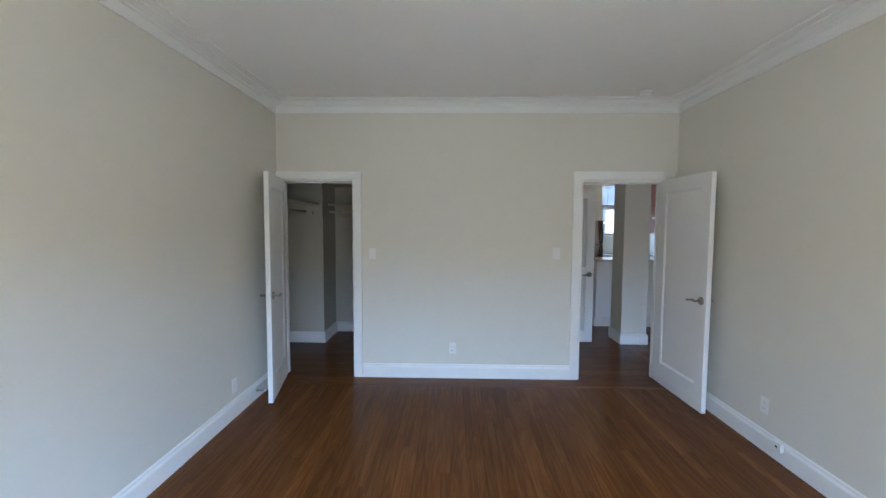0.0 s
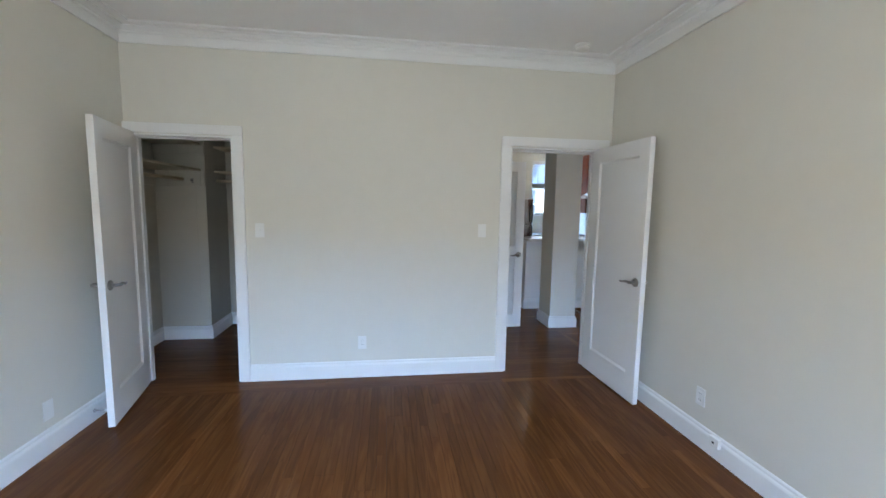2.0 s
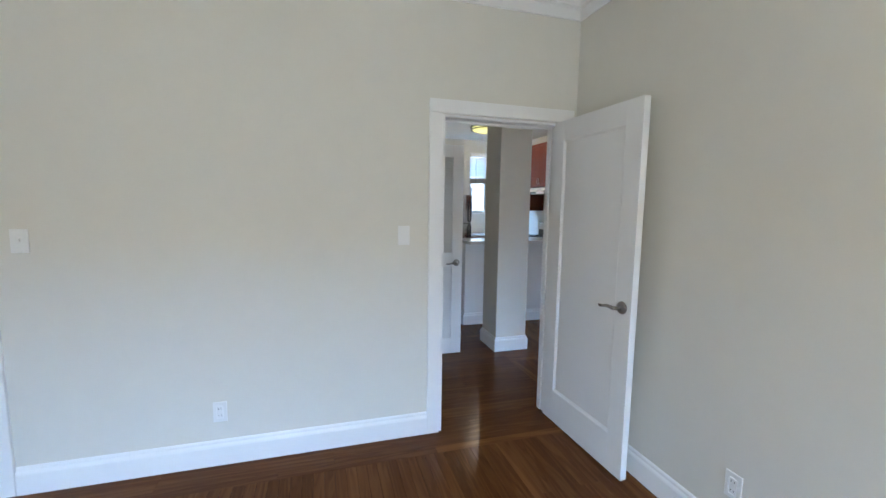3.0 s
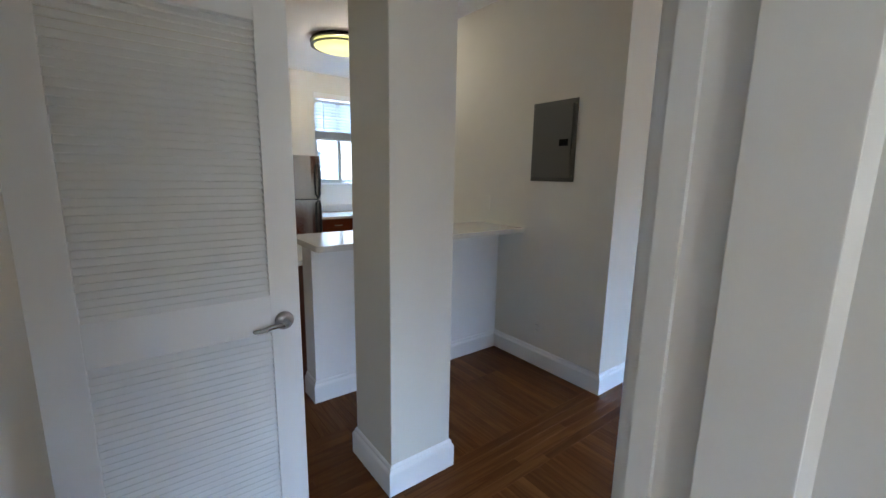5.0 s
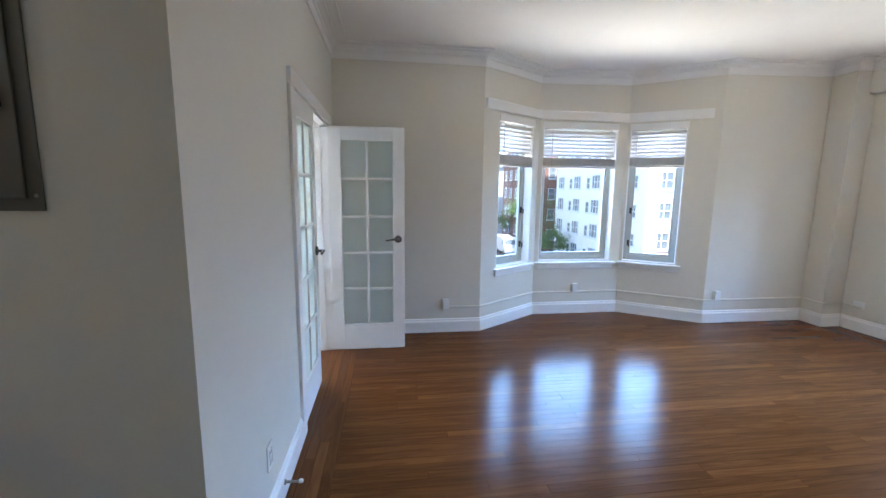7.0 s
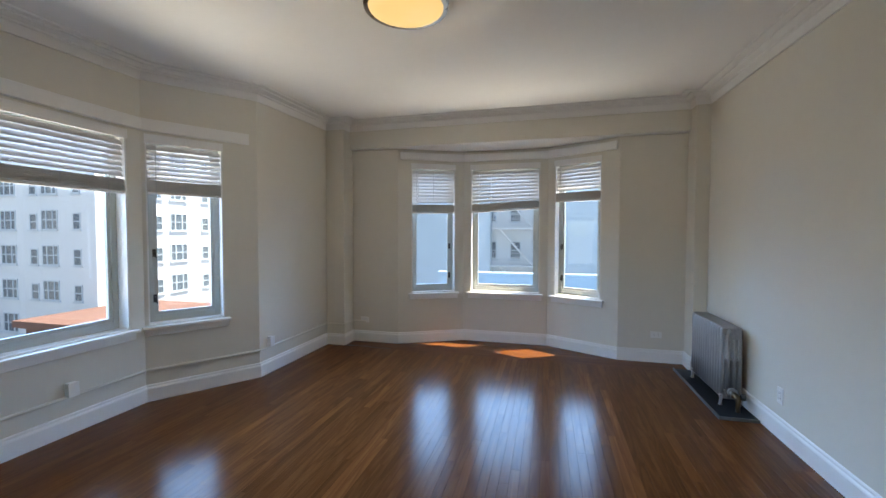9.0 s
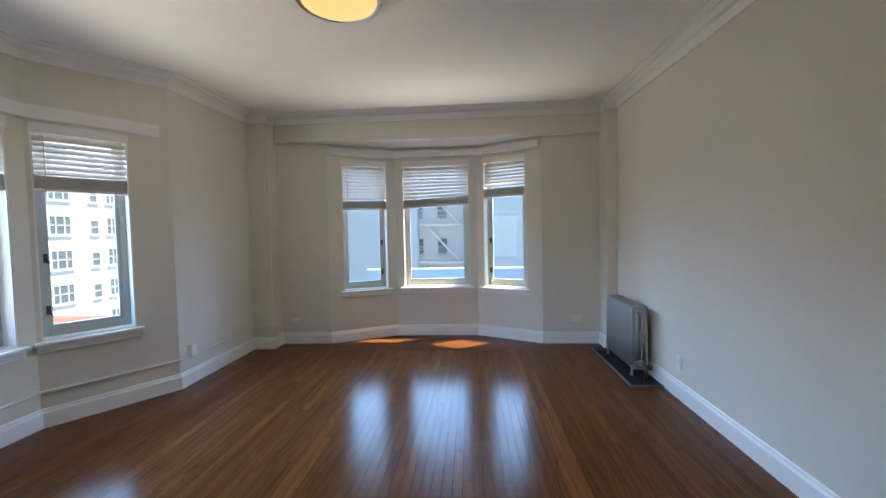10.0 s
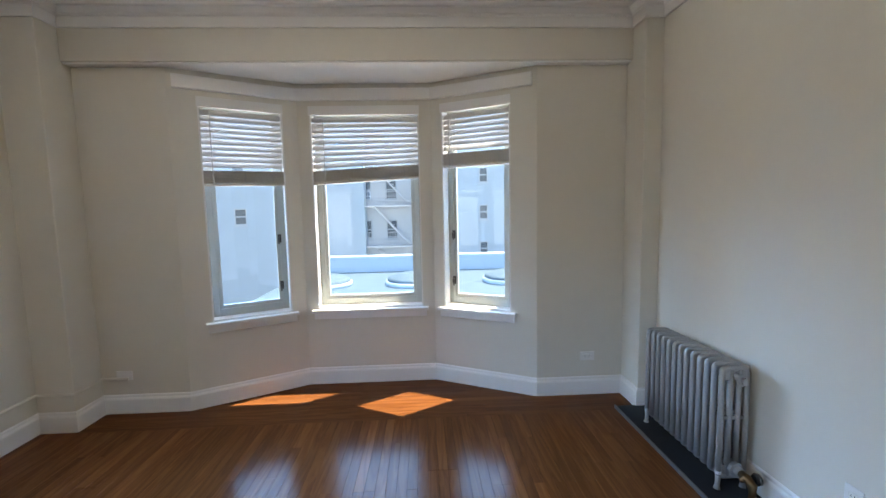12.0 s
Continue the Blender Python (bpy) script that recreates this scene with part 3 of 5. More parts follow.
def plank_mesh(length, axis):
    key = (round(length, 3), axis)
    if key not in plank_cache:
        bm = bmesh.new()
        a, b, c = length / 2 - 0.0004, STRIP / 2 - 0.0005, 0.0003
        lo = [(-b, -a), (b, -a), (b, a), (-b, a)]
        hi = [(-b + c, -a + c), (b - c, -a + c), (b - c, a - c), (-b + c, a - c)]
        sw = (lambda v: v) if axis == 'y' else (lambda v: (v[1], v[0]))
        r0 = [bm.verts.new((*sw(v), -0.0155)) for v in lo]
        r1 = [bm.verts.new((*sw(v), -0.0004)) for v in lo]
        r2 = [bm.verts.new((*sw(v), 0.0)) for v in hi]
        bm.faces.new(r2)
        for p, q in ((r0, r1), (r1, r2)):
            for k in range(4):
                bm.faces.new((p[k], p[(k + 1) % 4], q[(k + 1) % 4], q[k]))
        bmesh.ops.recalc_face_normals(bm, faces=bm.faces)
        me = bpy.data.meshes.new("plank")
        bm.to_mesh(me)
        bm.free()
        me.materials.append(PLANK if axis == "y" else PLANK_X)
        plank_cache[key] = me
    return plank_cache[key]


def inside(x, y, poly):
    odd = False
    for (x0, y0), (x1, y1) in zip(poly, poly[1:] + poly[:1]):
        if (y0 > y) != (y1 > y) and x < (x1 - x0) * (y - y0) / (y1 - y0) + x0:
            odd = not odd
    return odd


def lay(parent, x0, x1, y0, y1, axis, seed, single):
    """Strips of random stock lengths over a rectangle; those for which single(x, y) holds are parts, the rest one mesh."""
    rng = random.Random(seed)
    rest_v, rest_f = [], []
    lo, hi, a0, a1 = (x0, x1, y0, y1) if axis == 'y' else (y0, y1, x0, x1)
    rows = max(1, round((hi - lo) / STRIP))
    pitch = (hi - lo) / rows
    for r in range(rows):
        c = lo + (r + 0.5) * pitch
        at = a0
        first = True
        while at < a1 - 0.01:
            stock = rng.choice((0.6, 0.9, 1.2, 1.5, 2.1))
            if first:
                stock = rng.choice((0.3, 0.6, 0.75, 1.05, 1.5))
                first = False
            if a1 - at - stock < 0.25:
                stock = a1 - at
            mid = at + stock / 2
            x, y = (c, mid) if axis == 'y' else (mid, c)
            if single(x, y):
                ob = new("plank", plank_mesh(stock, axis))
                ob.location = (x, y, 0)
                ob.scale = (pitch / STRIP, 1, 1) if axis == 'y' else (1, pitch / STRIP, 1)
                ob.parent = parent
            else:
                fx, fy = (pitch / STRIP, 1) if axis == 'y' else (1, pitch / STRIP)
                for co in plank_mesh(stock, axis).vertices:
                    rest_v.append((co.co.x * fx + x, co.co.y * fy + y, co.co.z))
                n = len(rest_v) - 12
                for p in plank_mesh(stock, axis).polygons:
                    rest_f.append([n + k for k in p.vertices])
            at += stock
    if rest_v:
        me = bpy.data.meshes.new("planks")
        me.from_pydata(rest_v, [], rest_f)
        me.materials.append(PLANKS if axis == "y" else PLANKS_X)
        ob = new("planks", me)
        ob.parent = parent
        tagged(ob, kind="stuff")


def lay_floors():
    bw = 0.23
    lay(floor_bed, BX0, BX1, BY0, BY1 - bw, 'y', 1, lambda x, y: y > 0.9 and -1.0 < x < 2.4)
    lay(floor_bed, BX0, BX1, BY1 - bw, CY, 'x', 2, lambda x, y: True)
    lay(floor_bed, -1.85, BX1 + 0.07, CY, 6.2, 'x', 3, lambda x, y: False)
    lay(floor_live, BX1 + 0.07, WX + 0.003 + 0.20, -0.7, NY - bw, 'y', 4, lambda x, y: False)
    lay(floor_live, WX + 0.203, EX - bw, 0.18, NY - bw, 'y', 5, lambda x, y: 0 < y < 4.2 and 2.9 < x < 6.3)
    lay(floor_live, EX - bw, 7.85, -0.7, NY - bw, 'y', 6, lambda x, y: x < 7.2 and y > 1.0)
    lay(floor_live, WX + 0.203, EX - bw, -0.7, 0.18, 'x', 7, lambda x, y: y > -0.55)
    lay(floor_live, BX1 + 0.07, 7.85, NY - bw, 5.62, 'x', 8, lambda x, y: x < 6)
    lay(floor_hall, BX1 + 0.07, 5.1, 5.62, 6.2, 'y', 9, lambda x, y: x < 4.3)
    lay(floor_hall, KW - 0.1, 5.1, 6.2, 10.0, 'y', 10, lambda x, y: y < 7.0 and 2.6 < x < 4.3)
    lay(floor_hall, 5.1, 7.2, 5.62, 7.0, 'x', 11, lambda x, y: False)

# ---- doors ----
def lever_pair(parent, x, z, t, toward, label="satin nickel lever handle", sides=(0, 1), metal=NICKEL):
    """Rosette, neck and wavy lever on the faces y = 0 and y = -t of a leaf; toward: -1 or 1, the way the lever points."""
    for face in sides:
        y0, d = (0.0, 1) if face == 0 else (-t, -1)
        bm = bmesh.new()
        lathe(bm, [(0.034, 0), (0.034, d * 0.006), (0.029, d * 0.013), (0.012, d * 0.015)], (x, y0, z), 'y', 28)
        handle = part("door_handle", bm, metal, parent, label, smooth=True)
        bm = bmesh.new()
        pts = [(x, y0 + d * 0.012, z), (x, y0 + d * 0.045, z), (x + toward * 0.008, y0 + d * 0.056, z), (x + toward * 0.03, y0 + d * 0.058, z + 0.004),
               (x + toward * 0.06, y0 + d * 0.056, z + 0.001), (x + toward * 0.09, y0 + d * 0.055, z - 0.007), (x + toward * 0.112, y0 + d * 0.054, z - 0.006), (x + toward * 0.118, y0 + d * 0.054, z - 0.003)]
        tube(bm, pts, [0.010, 0.010, 0.0105, 0.010, 0.0088, 0.0078, 0.007, 0.004], 12)
        part("lever", bm, metal, handle, smooth=True)
    part("latch_plate", boxed(x + (0.058 if toward < 0 else -0.0605), x + (0.0605 if toward < 0 else -0.058), -t / 2 - 0.012, -t / 2 + 0.012, z - 0.03, z + 0.03), metal, parent)


def hinge(parent, x, y, z, metal=NICKEL):
    bm = bmesh.new()
    tube(bm, [(x, y, z - 0.045), (x, y, z + 0.045)], 0.006, 10)
    box(bm, x - 0.016, x + 0.016, y - 0.003, y - 0.0005, z - 0.044, z + 0.044)
    part("hinge", bm, metal, parent)


def panel_door(name, m, w, h, t, label, toward=-1):
    """One-panel leaf, hinged at x = 0, faces y = 0 and y = -t, with a sunk panel and sloped sticking."""
    root = empty(name, m, label, "door", kind="structure")
    st, top, bot = 0.115, 0.125, 0.215
    z0 = 0.012
    part("stile", boxed(0, st, -t, 0, z0, h, bevel=0.002), DOORW, root)
    part("stile", boxed(w - st, w, -t, 0, z0, h, bevel=0.002), DOORW, root)
    part("rail", boxed(st, w - st, -t, 0, h - top, h, bevel=0.0015), DOORW, root)
    part("rail", boxed(st, w - st, -t, 0, z0, z0 + bot, bevel=0.0015), DOORW, root)
    bm = bmesh.new()
    e = 0.014
    for y, d in ((-0.0115, 1), (-t + 0.0115, -1)):
        outer = [(st, z0 + bot), (w - st, z0 + bot), (w - st, h - top), (st, h - top)]
        inner = [(st + e, z0 + bot + e), (w - st - e, z0 + bot + e), (w - st - e, h - top - e), (st + e, h - top - e)]
        a = [bm.verts.new((x, y + d * 0.009, z)) for x, z in outer]
        b = [bm.verts.new((x, y, z)) for x, z in inner]
        bm.faces.new(b)
        for k in range(4):
            bm.faces.new((a[k], a[(k + 1) % 4], b[(k + 1) % 4], b[k]))
    part("panel", bm, DOORW, root)
    lever_pair(root, w - 0.062, 0.955, t, toward)
    for z in (0.25, 1.05, 1.8):
        hinge(root, -0.002, 0.004, z)
    return root


def french_door(name, m, w, h, t, label):
    root = empty(name, m, label, "glazed door", kind="structure")
    st, top, bot, z0 = 0.105, 0.12, 0.24, 0.012
    part("stile", boxed(0, st, -t, 0, z0, h, bevel=0.002), DOORW, root)
    part("stile", boxed(w - st, w, -t, 0, z0, h, bevel=0.002), DOORW, root)
    part("rail", boxed(st, w - st, -t, 0, h - top, h, bevel=0.0015), DOORW, root)
    part("rail", boxed(st, w - st, -t, 0, z0, z0 + bot, bevel=0.0015), DOORW, root)
    zb, zt, mu = z0 + bot, h - top, 0.022
    part("muntin", boxed(w / 2 - mu / 2, w / 2 + mu / 2, -t + 0.004, -0.004, zb, zt, bevel=0.004), DOORW, root)
    for k in range(1, 5):
        z = zb + (zt - zb) * k / 5
        for x0, x1 in ((st, w / 2 - mu / 2), (w / 2 + mu / 2, w - st)):
            part("muntin", boxed(x0, x1, -t + 0.004, -0.004, z - mu / 2, z + mu / 2, bevel=0.004), DOORW, root)
    for k in range(5):
        a, b = zb + (zt - zb) * k / 5, zb + (zt - zb) * (k + 1) / 5
        for x0, x1 in ((st, w / 2 - mu / 2), (w / 2 + mu / 2, w - st)):
            part("pane", boxed(x0, x1, -t / 2 - 0.003, -t / 2 + 0.003, a + (mu / 2 if k else 0), b - (mu / 2 if k < 4 else 0)), FROST, root)
    lever_pair(root, w - 0.058, 1.045, t, -1, "dark aged nickel lever handle", metal=AGEDNICKEL)
    for z in (0.24, 1.80):
        hinge(root, -0.004, 0.004, z, AGEDNICKEL)
    return root


def louver_door(name, m, w, h, t, label):
    root = empty(name, m, label, "louvered door", kind="structure")
    st, z0 = 0.105, 0.012
    part("stile", boxed(0, st, -t, 0, z0, h, bevel=0.002), DOORW, root)
    part("stile", boxed(w - st, w, -t, 0, z0, h, bevel=0.002), DOORW, root)
    rails = ((z0, 0.17), (0.885, 1.025), (h - 0.115, h))
    for a, b in rails:
        part("rail", boxed(st, w - st, -t, 0, a, b, bevel=0.0015), DOORW, root)
    bm = bmesh.new()
    ln = (w - 2 * st) - 0.002
    prof = [(-0.0390, 0.000), (-0.0380, -0.0025), (-0.0345, -0.0025), (-0.0065, 0.0215), (-0.0045, 0.0260), (-0.0095, 0.0260)]
    r = [[bm.verts.new((x, y, z)) for y, z in prof] for x in (st + 0.001, st + 0.001 + ln)]
    k = len(prof)
    for j in range(k):
        bm.faces.new((r[0][j], r[0][(j + 1) % k], r[1][(j + 1) % k], r[1][j]))
    bm.faces.new(r[0])
    bm.faces.new(r[1])
    first = part("slat", bm, DOORW, root)
    first.location = (0, 0, 0.168)
    # the slats lean with their lower edge towards the front face
    for a, b in ((0.17, 0.885), (1.025, h - 0.115)):
        n = int((b - a) / 0.0235)
        for i in range(n):
            o = first if (a < 0.5 and i == 0) else new("slat", first.data)
            o.parent = root
            o.matrix_basis = Matrix.Translation((0, -t, a - 0.002 + (b - a) * i / n)) @ Matrix.Diagonal((1, -1, 1, 1))
    lever_pair(root, w - 0.06, 0.925, t, -1)
    return root


panel_door("door_bedroom", pose(2.474, BY1 + 0.016, 0, 0, 0, -88.1), 0.765, 2.03, 0.04, "white one-panel door standing open against the bedroom wall")
panel_door("door_closet", pose(-1.385, BY1 + 0.002, 0, 0, 0, -77.6) @ Matrix.Diagonal((1, -1, 1, 1)), 0.70, 2.03, 0.04, "white one-panel closet door standing wide open")
french_door("door_glazed_closed", pose(FD0 + 0.004, NY - 0.002, 0, 0, 0, 0) @ Matrix.Diagonal((1, -1, 1, 1)), 0.648, 2.03, 0.04, "white ten-light frosted glass door, closed in its frame")
french_door("door_glazed_open", pose(FD1 - 0.004, NY - 0.008, 0, 0, 0, -90.3), 0.66, 2.03, 0.04, "white ten-light frosted glass door standing open into the room")
louver_door("door_louvered", pose(1.53, 5.65, 0, 0, 0, 0) @ Matrix.Diagonal((1, -1, 1, 1)), 0.722, 2.05, 0.04, "white two-panel louvered closet door in the hall")


# ---- windows and blinds ----
def window(name, p, q, s, zz, casement, label):
    """A window in its opening: lining, sash, pane, inner sill with apron, and latches on a casement."""
    w, (zb, zt) = s[1] - s[0], zz
    root = empty(name, along(p, q, s[0]), label, "window", kind="structure")
    lin = 0.012
    part("lining", boxed(0, lin, -0.165, -0.002, zb, zt), TRIM, root)
    part("lining", boxed(w - lin, w, -0.165, -0.002, zb, zt), TRIM, root)
    part("lining", boxed(lin, w - lin, -0.165, -0.002, zt - lin, zt), TRIM, root)
    f = 0.045
    bm = bmesh.new()
    for a in ((lin, lin + f, zb + lin, zt - lin), (w - lin - f, w - lin, zb + lin, zt - lin), (lin + f, w - lin - f, zb + lin, zb + lin + f + 0.015), (lin + f, w - lin - f, zt - lin - f, zt - lin)):
        box(bm, a[0], a[1], -0.150, -0.105, a[2], a[3], bevel=0.003)
    part("window_frame", bm, VINYL, root)
    g = 0.028
    i0, i1, j0, j1 = lin + f, w - lin - f, zb + lin + f + 0.015, zt - lin - f
    bm = bmesh.new()
    for a in ((i0, i0 + g, j0, j1), (i1 - g, i1, j0, j1), (i0 + g, i1 - g, j0, j0 + g), (i0 + g, i1 - g, j1 - g, j1)):
        box(bm, a[0], a[1], -0.143, -0.112, a[2], a[3], bevel=0.003)
    part("sash", bm, VINYL, root)
    gl = part("pane", boxed(i0 + g - 0.002, i1 - g + 0.002, -0.130, -0.126, j0 + g - 0.002, j1 - g + 0.002), PANE, root)
    gl.visible_shadow = False
    bm = bmesh.new()
    box(bm, -0.045, w + 0.045, -0.002, 0.052, zb - 0.028, zb - 0.002, bevel=0.005)
    box(bm, lin * 0, w, -0.165, -0.0022, zb - 0.0005, zb + 0.012)
    part("window_sill", bm, TRIM, root)
    part("apron", boxed(-0.03, w + 0.03, 0, 0.024, zb - 0.085, zb - 0.030, bevel=0.006), TRIM, root)
    if casement:
        for z in (zb + 0.22, zb + 0.62, zt - 0.42):
            x = i0 + 0.004 if casement < 0 else i1 - 0.004
            bm = bmesh.new()
            box(bm, x - 0.014, x + 0.014, -0.104, -0.092, z - 0.035, z + 0.035, bevel=0.003)
            tube(bm, [(x, -0.09, z + 0.012), (x, -0.066, z + 0.010), (x - casement * 0.004, -0.060, z - 0.012), (x - casement * 0.012, -0.058, z - 0.045)], [0.007, 0.008, 0.008, 0.005], 8)
            part("latch", bm, DARKMETAL, root, "dark bronze casement latch")
    return root


def blind(p, q, s, ztop, zbot, tilt, label, wand, group, angle=-57):
    """A drawn-up wooden venetian blind: head valance, hanging slats, the gathered stack and its rail, cords and wand."""
    w = s[1] - s[0] - 0.012
    root = empty("window_blind", along(p, q, s[0] + 0.006), label, "window blind", group)
    part("valance", boxed(-0.010, w + 0.010, 0.001, 0.013, ztop - 0.066, ztop + 0.008, bevel=0.003), TRIM, root, "white blind valance")
    part("headrail", boxed(0.0, w, -0.062, -0.012, ztop - 0.055, ztop - 0.016), BLIND, root)
    stack = 0.118
    bm = bmesh.new()
    a = radians(angle)
    c, n = 0.0245, 5
    top, bot = [], []
    for k in range(n):
        u = -1 + 2 * k / (n - 1)
        y, z = u * c * math.cos(a), u * c * math.sin(a) + 0.0035 * (1 - u * u)
        top.append((y, z + 0.0014))
        bot.append((y, z - 0.0014))
    prof = top + bot[::-1]
    r = [[bm.verts.new((x, y, z)) for y, z in prof] for x in (0.004, w - 0.004)]
    m = len(prof)
    for j in range(m):
        bm.faces.new((r[0][j], r[0][(j + 1) % m], r[1][(j + 1) % m], r[1][j]))
    bm.faces.new(r[0])
    bm.faces.new(r[1])
    slat = part("slat", bm, BLIND, root)
    z = ztop - 0.098
    i = 0
    rng = random.Random(int(w * 1000))
    lean = math.atan2(tilt, w)
    while z > zbot + stack + 0.018:
        o = slat if i == 0 else new("slat", slat.data)
        o.parent = root
        k = max(0.0, 1 - (z - zbot - stack) / 0.25)
        o.matrix_basis = Matrix.Translation((0, -0.038, z)) @ Matrix.Rotation(-lean * k + rng.uniform(-0.002, 0.002), 4, 'Y') @ Matrix.Rotation(rng.uniform(-0.05, 0.05), 4, 'X')
        z -= 0.0425
        i += 1
    tiltm = Matrix.Translation((0, 0, zbot)) @ Matrix.Rotation(-lean, 4, 'Y')
    bm = bmesh.new()
    box(bm, 0.004, w - 0.004, -0.062, -0.014, 0, 0.0034)
    packed = part("packed_slat", bm, BLINDSTACK, root, "gathered greyish blind slat")
    for k in range(17):
        o = packed if k == 0 else new("packed_slat", packed.data)
        o.parent = root
        o.matrix_basis = tiltm @ Matrix.Translation((rng.uniform(-0.002, 0.002), rng.uniform(-0.008, 0.006), 0.026 + k * 0.0054))
    rail = part("bottom_rail", boxed(0.003, w - 0.003, -0.064, -0.012, 0.0, 0.022, bevel=0.004), BLINDSTACK, root)
    rail.matrix_basis = tiltm
    for x in (0.12 * w + 0.02, 0.5 * w, 0.88 * w - 0.02):
        bm = bmesh.new()
        tube(bm, [(x, -0.010, ztop - 0.07), (x, -0.010, zbot + 0.01)], 0.0012, 6)
        part("cord", bm, BLIND, root)
        bm = bmesh.new()
        tube(bm, [(x - 0.006, -0.0095, zbot + 0.10), (x + 0.012, -0.005, zbot + 0.085), (x - 0.010, -0.006, zbot + 0.06), (x + 0.01, -0.008, zbot + 0.035)], 0.0014, 6)
        part("cord_loop", bm, BLIND, root)
    bm = bmesh.new()
    x = 0.13 * w if wand == 0 else w - 0.12 * w
    tube(bm, [(x, -0.004, ztop - 0.06), (x, 0.000, ztop - 0.09), (x, 0.002, zbot - (0.12 if wand == 0 else 0.05))], [0.002, 0.004, 0.004], 8)
    part("wand", bm, BLIND, root, "white tilt wand")
    return root


window("window_1", SA, SB, WS[0], SZ, 1, "white painted casement window of the south bay")
window("window_2", SB, SC, WS[1], SZ, 0, "white painted fixed window of the south bay")
window("window_3", SC, SD, WS[2], SZ, -1, "white painted casement window of the south bay")
window("window_4", EA, EB, WE[0], EZ, 1, "white painted casement window of the east bay")
window("window_5", EB, EC, WE[1], EZ, 0, "white painted fixed window of the east bay")
window("window_6", EC, ED, WE[2], EZ, -1, "white painted casement window of the east bay")
G1 = "venetian blinds"
blind(SA, SB, WS[0], 2.365, 1.85, 0.0, "white venetian blind drawn half up in its window", 1, G1)
blind(SB, SC, WS[1], 2.365, 1.775, -0.045, "white venetian blind hanging crooked, half drawn up", 1, G1)
blind(SC, SD, WS[2], 2.365, 1.725, -0.01, "white venetian blind drawn half up, wand hanging", 1, G1)
blind(EA, EB, WE[0], 2.275, 1.78, 0.0, "white venetian blind drawn up above the street view", 1, G1, -52)
blind(EB, EC, WE[1], 2.275, 1.765, 0.0, "wide white venetian blind drawn up above the street view", 1, G1, -60)
blind(EC, ED, WE[2], 2.275, 1.76, 0.0, "narrow white venetian blind drawn up in its window", 1, G1, -57)



def opening_light(p, q, s_, z0, z1, watts):
    """Daylight that stands in the upper part of a window opening, behind its blind."""
    m = along(p, q, (s_[0] + s_[1]) / 2)
    eye = m @ Vector((0, -0.095, (z0 + z1) / 2))
    area_lamp("opening_daylight", eye, m @ Vector((0, 1.0, (z0 + z1) / 2)), s_[1] - s_[0] - 0.05, z1 - z0, watts, (1.0, 0.98, 0.95))


for p_, q_, s_, z0_, z1_ in ((SA, SB, WS[0], 1.97, 2.29), (SB, SC, WS[1], 1.91, 2.29), (SC, SD, WS[2], 1.85, 2.29), (EA, EB, WE[0], 1.90, 2.20), (EB, EC, WE[1], 1.89, 2.20), (EC, ED, WE[2], 1.88, 2.20)):
    opening_light(p_, q_, s_, z0_, z1_, 2.2 * (s_[1] - s_[0]) * (z1_ - z0_))

KP, KQ = (KE, KN), (KW, KN)
KS = (KE - KW1 + 0.06, KE - KW0)
kw = empty("window_7", along(KP, KQ, KS[0]), "white sliding kitchen window", "window", kind="structure")
w7 = KS[1] - KS[0]
bm = bmesh.new()
for a in ((0, 0.05, 1.33, 2.55), (w7 - 0.05, w7, 1.33, 2.55), (0.05, w7 - 0.05, 1.33, 1.38), (0.05, w7 - 0.05, 2.50, 2.55), (w7 * 0.62, w7 * 0.62 + 0.05, 1.38, 2.50)):
    box(bm, a[0], a[1], -0.10, -0.05, a[2], a[3], bevel=0.003)
part("window_frame", bm, VINYL, kw)
gl = part("pane", boxed(0.048, w7 - 0.048, -0.078, -0.074, 1.378, 2.502), PANE, kw)
gl.visible_shadow = False
part("window_sill", boxed(-0.02, w7 + 0.02, -0.14, 0.02, 1.305, 1.329, bevel=0.004), TRIM, kw)
blind(KP, KQ, KS, 2.55, 1.93, 0.0, "white kitchen venetian blind drawn half up", 1, G1, -60)


# ---- switches, outlets and other wall fittings ----
def plate(name, m, kind_, label, mat_=None):
    """A wall plate on a wall face: 70 by 115 mm with a switch, an outlet or blank."""
    mat_ = mat_ or PLASTIC
    root = empty(name, m, label, "light switch" if kind_ == "switch" else "outlet")
    part("cover_plate", boxed(-0.036, 0.036, 0.0005, 0.007, -0.058, 0.058, bevel=0.003), mat_, root)
    if kind_ == "switch":
        part("toggle", boxed(-0.005, 0.005, 0.006, 0.018, -0.003, 0.012, bevel=0.002), mat_, root)
        part("bezel", boxed(-0.007, 0.007, 0.0065, 0.0080, -0.014, 0.014), mat_, root)
    elif kind_ == "outlet":
        part("socket_face", boxed(-0.017, 0.017, 0.006, 0.0085, -0.036, 0.036, bevel=0.004), mat_, root)
        for dz in (-0.02, 0.02):
            bm = bmesh.new()
            box(bm, -0.008, -0.006, 0.008, 0.0092, dz - 0.005, dz + 0.005)
            box(bm, 0.006, 0.008, 0.008, 0.0092, dz - 0.004, dz + 0.004)
            part("slot", bm, SLOT, root)
    return root


